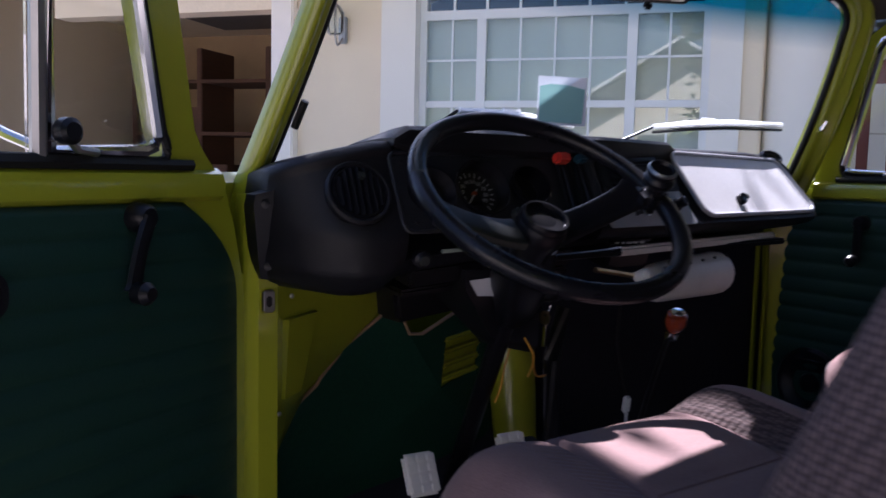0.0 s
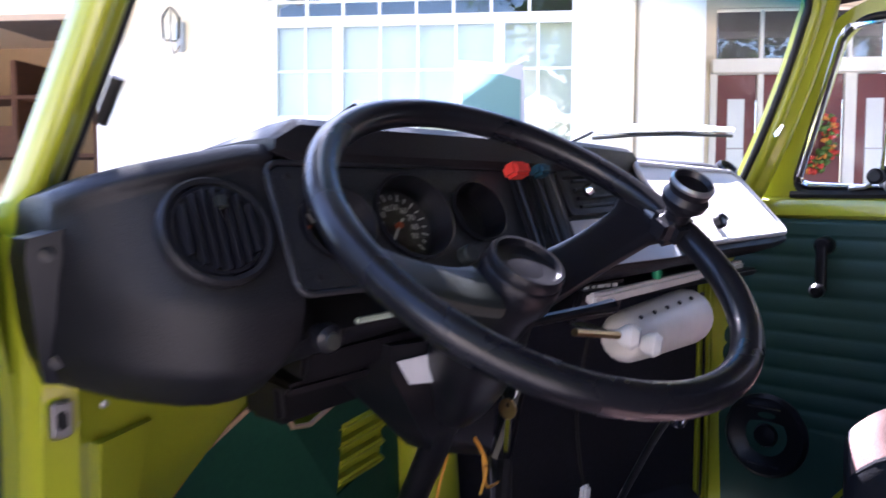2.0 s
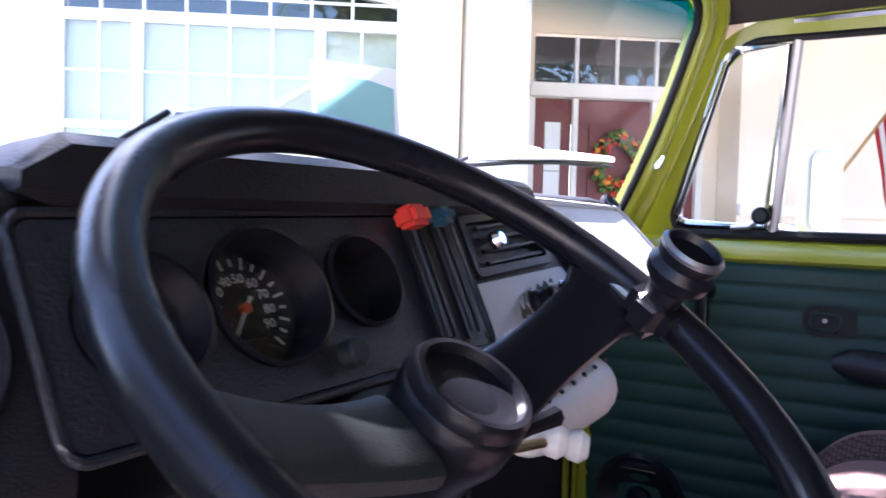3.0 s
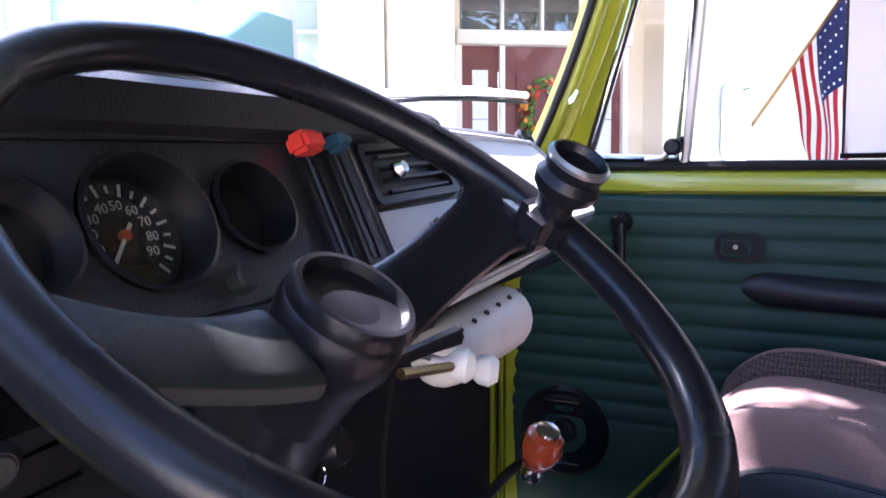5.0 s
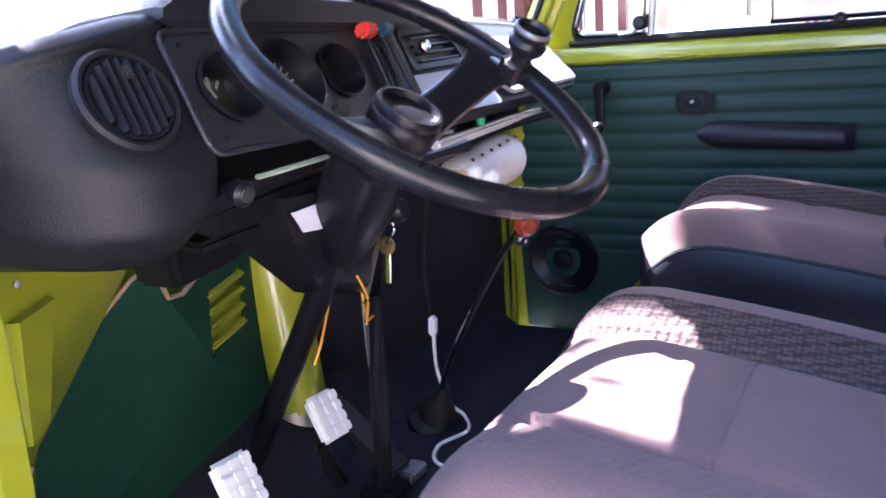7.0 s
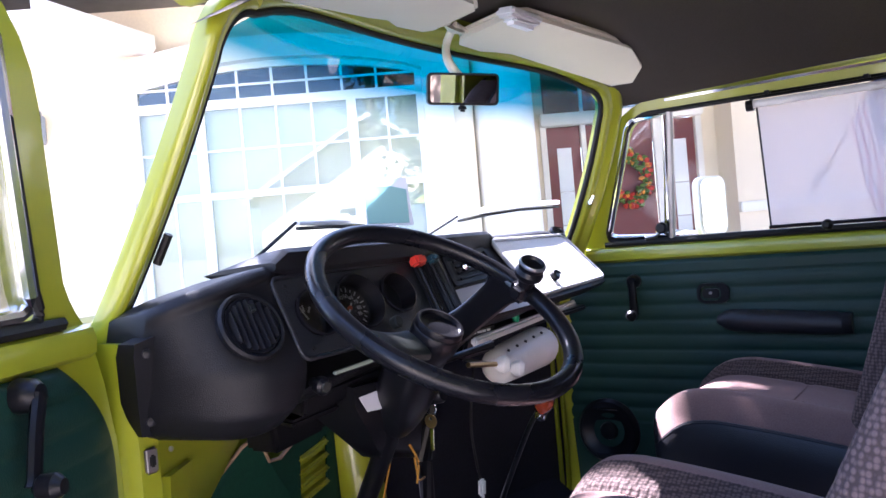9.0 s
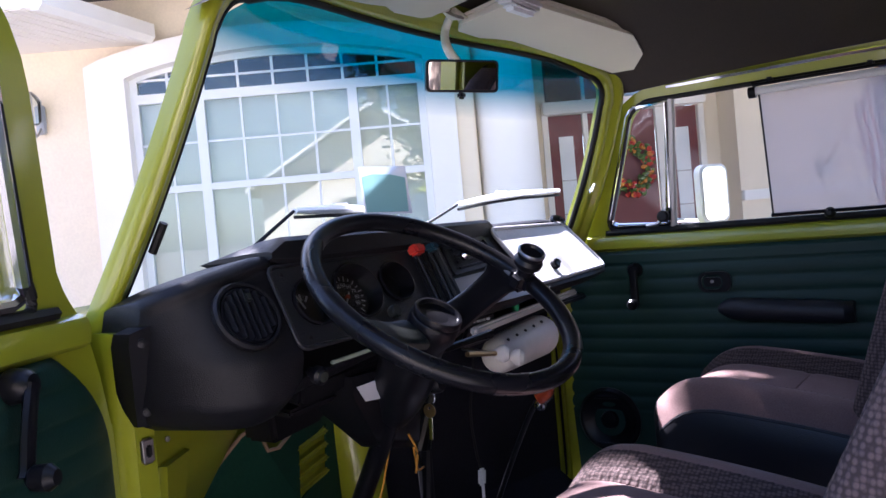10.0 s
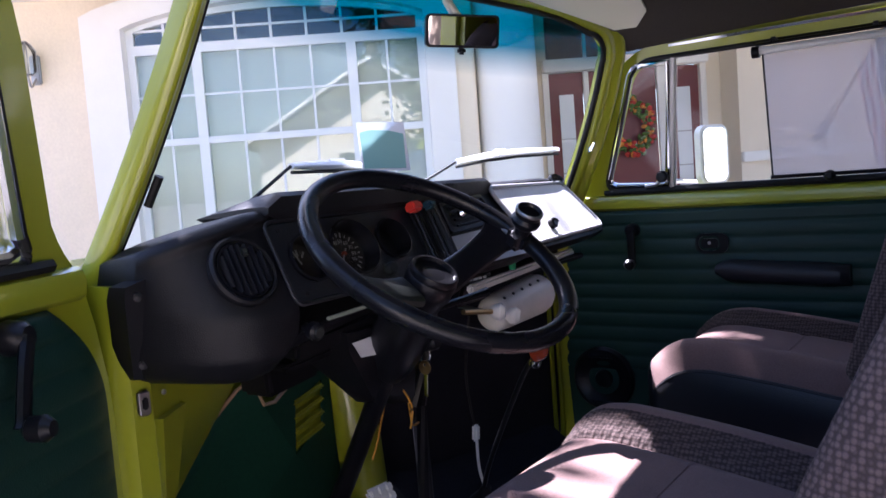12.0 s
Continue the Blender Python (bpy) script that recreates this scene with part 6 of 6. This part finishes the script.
def entry_door(x0, x1, name, glassed):
    d = thing(name, "oxblood red panelled front door" + (" with a narrow glass strip" if glassed else " with a wreath"), "door", at=tuple(hp((x0 + x1) / 2, 1.66, 0.12)))
    part("leaf", hbox(x0 + 0.004, x1 - 0.004, 1.64, 1.685, 0.125, 2.135, 0.004), DOOR_RED, d)
    if glassed:
        gp = part("glass_strip", hbox((x0 + x1) / 2 - 0.06, (x0 + x1) / 2 + 0.06, 1.632, 1.641, 0.5, 1.96), SASH_WHITE, d, "frosted white glass strip")
        for k in range(4):
            part("lead_bar", hbox((x0 + x1) / 2 - 0.06, (x0 + x1) / 2 + 0.06, 1.628, 1.633, 0.75 + 0.28 * k, 0.76 + 0.28 * k), STEEL, gp)
    else:
        for z0, z1 in ((0.30, 1.0), (1.12, 1.95)):
            part("panel", hbox(x0 + 0.09, x1 - 0.09, 1.628, 1.641, z0, z1, 0.012), DOOR_RED, d)
    part("door_handle", sweep([hp(x1 - 0.05, 1.59, 1.0), hp(x1 - 0.05, 1.58, 1.1), hp(x1 - 0.05, 1.59, 1.2)], 0.009, 8), BRASS, d)
    return d


part("door_frame", plate([(2.42, 0.12), (3.78, 0.12), (3.78, 2.18), (2.42, 2.18)], 0.05, fm(1.60), [[(2.47, 0.121), (2.76, 0.121), (2.76, 2.138), (2.47, 2.138)], [(2.80, 0.121), (3.37, 0.121), (3.37, 2.138), (2.80, 2.138)], [(3.45, 0.121), (3.73, 0.121), (3.73, 2.138), (3.45, 2.138)]]), TRIM_WHITE, house, "white door frame with side lights", angle=0.5)
entry_door(2.47, 2.76, "side_door", True)
entry_door(2.80, 3.37, "front_door", False)
entry_door(3.45, 3.73, "side_door", True)
wr = thing("door_wreath", "round wreath of red and orange flowers on the door", "wreath", at=tuple(hp(3.12, 1.60, 1.66)))
rng = random.Random(4)
for mat, cnt, nm in ((WREATH_LEAF, 110, "leaves"), (WREATH_RED, 50, "red_flowers"), (WREATH_ORANGE, 46, "orange_flowers")):
    bm = bmesh.new()
    for k in range(cnt):
        a = rng.uniform(0, 2 * math.pi)
        rr = 0.155 + rng.uniform(-0.05, 0.06)
        c = hp(3.12 + rr * math.cos(a), 1.60 + rng.uniform(-0.06, 0.0), 1.66 + rr * 1.15 * math.sin(a))
        bmesh.ops.create_icosphere(bm, subdivisions=1, radius=rng.uniform(0.014, 0.03), matrix=Matrix.Translation(c) @ Matrix.Diagonal((rng.uniform(0.6, 1.4), rng.uniform(0.6, 1.4), rng.uniform(0.5, 1.2), 1)))
    part(nm, bm, mat, wr)

# left wing: eave, wall lamp, garage front
part("left_wall", hbox(-3.4, -1.33, 0.04, 0.22, 2.35, 3.1), STUCCO, house)
ev = part("eave", hbox(-4.2, -1.50, -0.75, 0.2, 2.78, 2.84, 0.004), TRIM_WHITE, house, "white boarded eave")
for k in range(9):
    part("soffit_board", hbox(-4.15, -1.52, -0.73 + 0.10 * k, -0.645 + 0.10 * k, 2.768, 2.781, 0.002), TRIM_WHITE, ev)
part("gutter", hbox(-4.2, -1.50, -0.86, -0.74, 2.77, 2.90, 0.02), TRIM_WHITE, ev, "white gutter")
pe = part("porch_eave", plate([(-0.26, 0.06), (-0.27, -0.12), (-0.56, -0.90), (-1.50, -0.90), (-1.50, 0.06)], 0.05, lambda u, v, w: hp(u, v, 2.61 + w)), TRIM_WHITE, house, "white eave over the wall", smooth=False)
part("eave_fascia", loft([[hp(x + a, y, z) for a, z in ((0.0, 2.585), (0.035, 2.585), (0.06, 2.62), (0.06, 2.70), (0.0, 2.70))] for x, y in ((-0.26, -0.06), (-0.57, -0.93))]), TRIM_WHITE, pe, "white fascia", smooth=False)
for k in range(7):
    part("soffit_groove", loft([[hp(x - 0.03 - 0.085 * k + a, y, z) for a, z in ((0.0, 2.604), (0.06, 2.604), (0.06, 2.612), (0.0, 2.612))] for x, y in ((-0.285, -0.10), (-0.58, -0.89))]), TRIM_WHITE, pe, smooth=False)
bm = bmesh.new()
loft([[hp(x, -0.86, 2.9), hp(x, 1.5, 4.0), hp(x, 3.8, 2.9)] for x in (-4.3, 9.6)], bm)
part("roof", bm, ROOF_SHINGLE, house, "grey shingle roof", smooth=False)
lamp = thing("wall_lantern", "pale grey metal wall lantern beside the window", "lantern", at=tuple(hp(-0.98, 0.06, 2.15)))
part("back_plate", hbox(-1.01, -0.95, 0.03, 0.06, 2.10, 2.28, 0.008), STEEL, lamp)
part("bracket_arm", sweep(smooth_path([hp(-0.98, 0.04, 2.14), hp(-0.98, -0.04, 2.08), hp(-0.98, -0.08, 2.14)]), 0.008, 8), STEEL, lamp)
part("cage", lathe([(0.035, 0.0), (0.055, 0.02), (0.06, 0.14), (0.035, 0.18), (0.01, 0.20)], Matrix.Translation(hp(-0.98, -0.08, 2.14)), 12), HOUSE_GLASS, lamp, "clear glass cage")
for k in range(6):
    a = 2 * math.pi * k / 6
    part("cage_bar", sweep([hp(-0.98 + q * math.cos(a), -0.08 + q * math.sin(a), z) for q, z in ((0.036, 2.14), (0.057, 2.16), (0.062, 2.28), (0.036, 2.32), (0.008, 2.345))], 0.004, 6), STEEL, lamp)

# garage opening on the far left with shelves
gar = thing("garage", "open garage with brown shelves and cream walls", "garage", at=tuple(hp(-2.5, 1.0, 0)))
part("jamb", hbox(-1.50, -1.33, -0.02, 0.22, 0.0, 3.1, 0.01), TRIM_WHITE, gar, "white garage jamb")
part("side_wall", hbox(-1.62, -1.50, 0.2, 4.6, 0.0, 3.0), PEACH, gar)
part("inner_door", hbox(-2.45, -1.75, 4.40, 4.45, 0.0, 2.05, 0.01), PEACH, gar)
part("back_wall", hbox(-5.6, -1.5, 4.5, 4.6, 0.0, 3.0), TAN_DOOR, gar)
part("garage_ceiling", hbox(-5.6, -1.5, 0.2, 4.6, 2.95, 3.0), STUCCO, gar)
part("far_wall", hbox(-5.7, -5.6, 0.2, 4.6, 0.0, 3.0), STUCCO, gar)
sf = thing("storage_shelf", "dark brown timber shelving with boxes", "shelf", at=tuple(hp(-4.0, 3.0, 0)))
for x in (-5.2, -4.3, -3.4):
    part("upright", hbox(x, x + 0.07, 3.2, 3.9, 0.0, 2.6, 0.01), BROWN_SHELF, sf)
for z in (0.4, 1.0, 1.6, 2.2):
    part("shelf_board", hbox(-5.2, -3.33, 3.2, 3.9, z, z + 0.04, 0.006), BROWN_SHELF, sf)
rng = random.Random(9)
for k in range(10):
    x, z = -5.05 + 0.42 * (k % 4), (0.44, 1.04, 1.64)[k // 4]
    b = thing("storage_box", "stored box on the garage shelf", "box", "boxes on the shelf", at=tuple(hp(x + 0.15, 3.5, z)))
    part("carton", hbox(x, x + rng.uniform(0.22, 0.36), 3.3, 3.7, z, z + rng.uniform(0.2, 0.42), 0.01), rng.choice((BROWN_SHELF, TAN_DOOR, RED_PLASTIC, WHITE_PLASTIC)), b)

# flag on a slanted pole
fl = thing("house_flag", "striped red and white flag hanging from a slanted pole", "flag", at=tuple(hp(4.58, 1.25, 1.49)))
p0, p1 = hp(4.58, 1.25, 1.49), Vector((4.553, -0.272, 2.249))
part("pole", sweep([p0, p1], 0.012, 10), BRASS, fl, "tan wooden pole")
part("pole_bracket", hbox(4.54, 4.62, 1.17, 1.25, 1.42, 1.56, 0.01), STEEL, fl)


def flag_at(a, b):
    """Cloth: a along the pole from its tip, b hanging down."""
    top = p1.lerp(p0, 0.01 + 0.5 * a)
    low = p1.lerp(p0, 0.01 + 0.5 * 0.5 * a)
    low.z = p1.z - 1.16
    p = top.lerp(low, b ** 0.9)
    fold = 0.035 * math.sin(11 * a + 2.5 * b) * (0.15 + b) * min(1.0, b * 4)
    return p + HU * (fold + 0.02 * math.sin(9 * b + 6 * a) * b) + HY * fold * 0.6


def cloth(a0, a1, b0, b1, na=16, nb=24, lift=0.0):
    bm = bmesh.new()
    g = [[bm.verts.new(flag_at(a0 + (a1 - a0) * i / na, b0 + (b1 - b0) * j / nb) - HY * lift) for j in range(nb + 1)] for i in range(na + 1)]
    for p, q in zip(g, g[1:]):
        for j in range(nb):
            bm.faces.new((p[j], p[j + 1], q[j + 1], q[j]))
    bmesh.ops.solidify(bm, geom=bm.faces[:], thickness=0.002)
    return bm


for k in range(13):
    canton = k < 7
    part("stripe", cloth(k / 13, (k + 1) / 13, 0.42 if canton else 0.0, 1.0, 3, 20), FLAG_RED if k % 2 == 0 else FLAG_WHITE, fl)
part("canton", cloth(0.0, 7 / 13, 0.0, 0.42, 12, 12), FLAG_BLUE, fl, "dark blue corner with pale dots")
bm = bmesh.new()
for i in range(6):
    for j in range(5):
        c = flag_at(0.05 + 0.085 * i, 0.04 + 0.085 * j) - HY * 0.003
        bmesh.ops.create_icosphere(bm, subdivisions=1, radius=0.009, matrix=Matrix.Translation(c))
part("pale_dots", bm, FLAG_WHITE, fl)

# ---- ground and distance ----
bm = bmesh.new()
bmesh.ops.create_grid(bm, x_segments=40, y_segments=40, size=400)
ground = part("ground", bm, DRIVEWAY, None, "pale concrete driveway")
tagged(ground, "pale concrete driveway ground", "ground", kind="structure")


def palm(x, y, h, name, seed):
    """A palm: ringed trunk and arching fronds of many leaflets."""
    r = random.Random(seed)
    t = thing(name, "tall green palm tree with a ringed trunk", "tree", "palms across the street", at=(x, y, 0))
    top = Vector((x + 0.3, y, h))
    pts = [Vector((x, y, 0)).lerp(top, k / 12) + Vector((0.12 * math.sin(k * 0.5), 0, 0)) for k in range(13)]
    part("trunk", sweep(pts, [0.2 - 0.006 * k + 0.01 * (k % 2) for k in range(13)], 10), BARK, t)
    bm = bmesh.new()
    for k in range(22):
        a = 2 * math.pi * k / 22 + r.uniform(-0.1, 0.1)
        up = r.uniform(-0.2, 1.1)
        L = r.uniform(1.6, 2.3)
        d = Vector((math.cos(a), math.sin(a), 0))
        side = Vector((-d.y, d.x, 0))
        for m in range(16):
            s = (m + 1) / 16
            c = pts[-1] + d * L * s + Vector((0, 0, up * L * s - 1.4 * L * 0.6 * s * s))
            for e in (-1, 1):
                tip = c + side * e * 0.5 * (1 - 0.5 * s) + d * 0.15 - Vector((0, 0, 0.25))
                v = [bm.verts.new(c), bm.verts.new(c + d * 0.07), bm.verts.new(tip)]
                bm.faces.new(v)
    part("crown", bm, FOLIAGE, t, smooth=False)


for k, (x, y, h) in enumerate(((-6.5, -9.0, 6.5), (-10.5, -7.0, 7.5), (-3.0, -11.5, 6.0))):
    palm(x, y, h, "palm_tree", k)


def leafy_tree(x, y, h, spread, seed):
    """A broad tree added out of view to cut sky light: tapered trunk, limbs, and a crown of many small leaves in
    clumps.
    """
    r = random.Random(seed)
    t = thing("sky_screen_tree", "broad leafy tree added out of view to cut sky light and fill reflections", "tree", "trees across the driveway", at=(x, y, 0))
    part("trunk", sweep([(x, y, 0), (x + 0.1, y, h * 0.25), (x, y + 0.1, h * 0.5), (x, y, h * 0.8)], [0.22, 0.18, 0.13, 0.05], 10), BARK, t)
    tips = []
    for k in range(11):
        a = 2 * math.pi * k / 11 + r.uniform(-0.3, 0.3)
        d = r.uniform(0.5, 1.0) * spread
        z = h * r.uniform(0.38, 0.95)
        tip = Vector((x + d * math.cos(a), y + d * math.sin(a), z))
        part("limb", sweep(smooth_path([(x, y, h * r.uniform(0.25, 0.45)), (x + d * 0.5 * math.cos(a), y + d * 0.5 * math.sin(a), z * 0.85), tip], 4), [0.07] * 4 + [0.05] * 4 + [0.02], 6), BARK, t)
        tips += [tip, tip.lerp(Vector((x, y, z)), 0.4)]
    verts, faces = [], []
    for tip in tips:
        for k in range(190):
            c = tip + Vector((r.gauss(0, 0.42), r.gauss(0, 0.42), r.gauss(0, 0.34)))
            u = Vector((r.uniform(-1, 1), r.uniform(-1, 1), r.uniform(-0.6, 0.6))).normalized()
            v = u.orthogonal().normalized()
            w = r.uniform(0.08, 0.15)
            n = len(verts)
            verts += [c - u * w, c + v * w * 0.5, c + u * w, c - v * w * 0.5]
            faces.append((n, n + 1, n + 2, n + 3))
    me = bpy.data.meshes.new("crown")
    me.from_pydata(verts, [], faces)
    me.materials.append(FOLIAGE)
    ob = new("crown", me)
    ob.parent = t
    ob.matrix_parent_inverse = Matrix.Translation(t.location).inverted()


# an unseen tree added to shade the driver's windshield and parts of both seats
def sun_screen_tree(x, y, seed):
    r = random.Random(seed)
    t = thing("sun_screen_tree", "unseen leafy tree added to block sun on the van", "tree", at=(x, y, 0))
    part("trunk", sweep(smooth_path([(x, y, 0), (x + 0.05, y, 1.6), (x + 0.3, y - 0.1, 3.2), (x + 0.9, y - 0.3, 4.3)]), [0.16 - 0.006 * k for k in range(19)], 10), BARK, t)
    part("limb", sweep(smooth_path([(x + 0.3, y - 0.1, 3.2), (x + 1.0, y - 0.5, 4.0), (x + 1.9, y - 0.8, 4.4), (x + 3.2, y - 1.6, 4.45)]), 0.03, 8), BARK, t)
    verts, faces = [], []
    for k in range(7200):
        area = ((-1.4, 0.405, 1.84, 3.7) if k < 4400 else (0.38, 0.72, 2.16, 3.7) if k < 5400 else (1.10, 2.3, 1.36, 2.05) if k < 6900 else (0.70, 0.84, 1.68, 2.12))
        c = Vector((r.uniform(area[0], area[1]), r.uniform(area[2], area[3]), r.gauss(4.4, 0.13)))
        u = Vector((r.uniform(-1, 1), r.uniform(-1, 1), r.uniform(-0.4, 0.4))).normalized()
        v = u.orthogonal().normalized()
        w = r.uniform(0.05, 0.10)
        n = len(verts)
        verts += [c - u * w, c + v * w * 0.5, c + u * w, c - v * w * 0.5]
        faces.append((n, n + 1, n + 2, n + 3))
    me = bpy.data.meshes.new("crown")
    me.from_pydata(verts, [], faces)
    me.materials.append(FOLIAGE)
    ob = new("crown", me)
    ob.parent = t
    ob.matrix_parent_inverse = Matrix.Translation(t.location).inverted()


sun_screen_tree(-1.75, 2.9, 77)
for k, (x, y, h, sp) in enumerate(((-5.6, -6.0, 5.8, 2.6), (-0.8, -7.6, 5.4, 2.5), (4.2, -6.8, 5.6, 2.5), (-11.5, 6.5, 5.5, 2.4), (-3.2, -5.2, 4.4, 1.7))):
    leafy_tree(x, y, h, sp, 20 + k)


# house across the driveway, mirrored in the window panes
nb = thing("neighbour_house", "cream house with a grey gable roof across the driveway", "house", at=tuple(hp(0.6, -15.0, 0)))
part("gable_wall", plate([(-2.2, 0.0), (3.4, 0.0), (3.4, 2.6), (0.6, 4.3), (-2.2, 2.6)], 0.2, lambda u, v, w: hp(u, -15.0 - w, v), [[(-0.3, 0.9), (1.5, 0.9), (1.5, 2.2), (-0.3, 2.2)]]), STUCCO, nb, "sunlit cream gable wall", smooth=False)
part("window", hbox(-0.3, 1.5, -15.12, -15.08, 0.9, 2.2), UNLIT_ROOM, nb, smooth=False)
part("body", hbox(-2.1, 3.3, -21.0, -15.2, 0.0, 2.6), STUCCO, nb, smooth=False)
part("garage_front", hbox(3.4, 9.0, -17.2, -17.0, 0.0, 2.6), STUCCO, nb, smooth=False)
for e in (-1, 1):
    part("roof_slope", loft([[hp(0.6 + e * q, y, z) for q, z in ((0.0, 4.40), (3.1, 2.52), (3.1, 2.42), (0.0, 4.30))] for y in (-14.6, -21.0)]), ROOF_SHINGLE, nb, smooth=False)
    part("barge_board", loft([[hp(0.6 + e * q, y, z) for q, z in ((0.0, 4.42), (3.12, 2.54), (3.12, 2.46), (0.0, 4.34))] for y in (-14.56, -14.60)]), TRIM_WHITE, nb, smooth=False)
part("garage_roof", loft([[hp(x, -16.6, 2.6), hp(x, -19.0, 3.7), hp(x, -21.0, 2.6)] for x in (3.4, 9.2)]), ROOF_SHINGLE, nb, smooth=False)
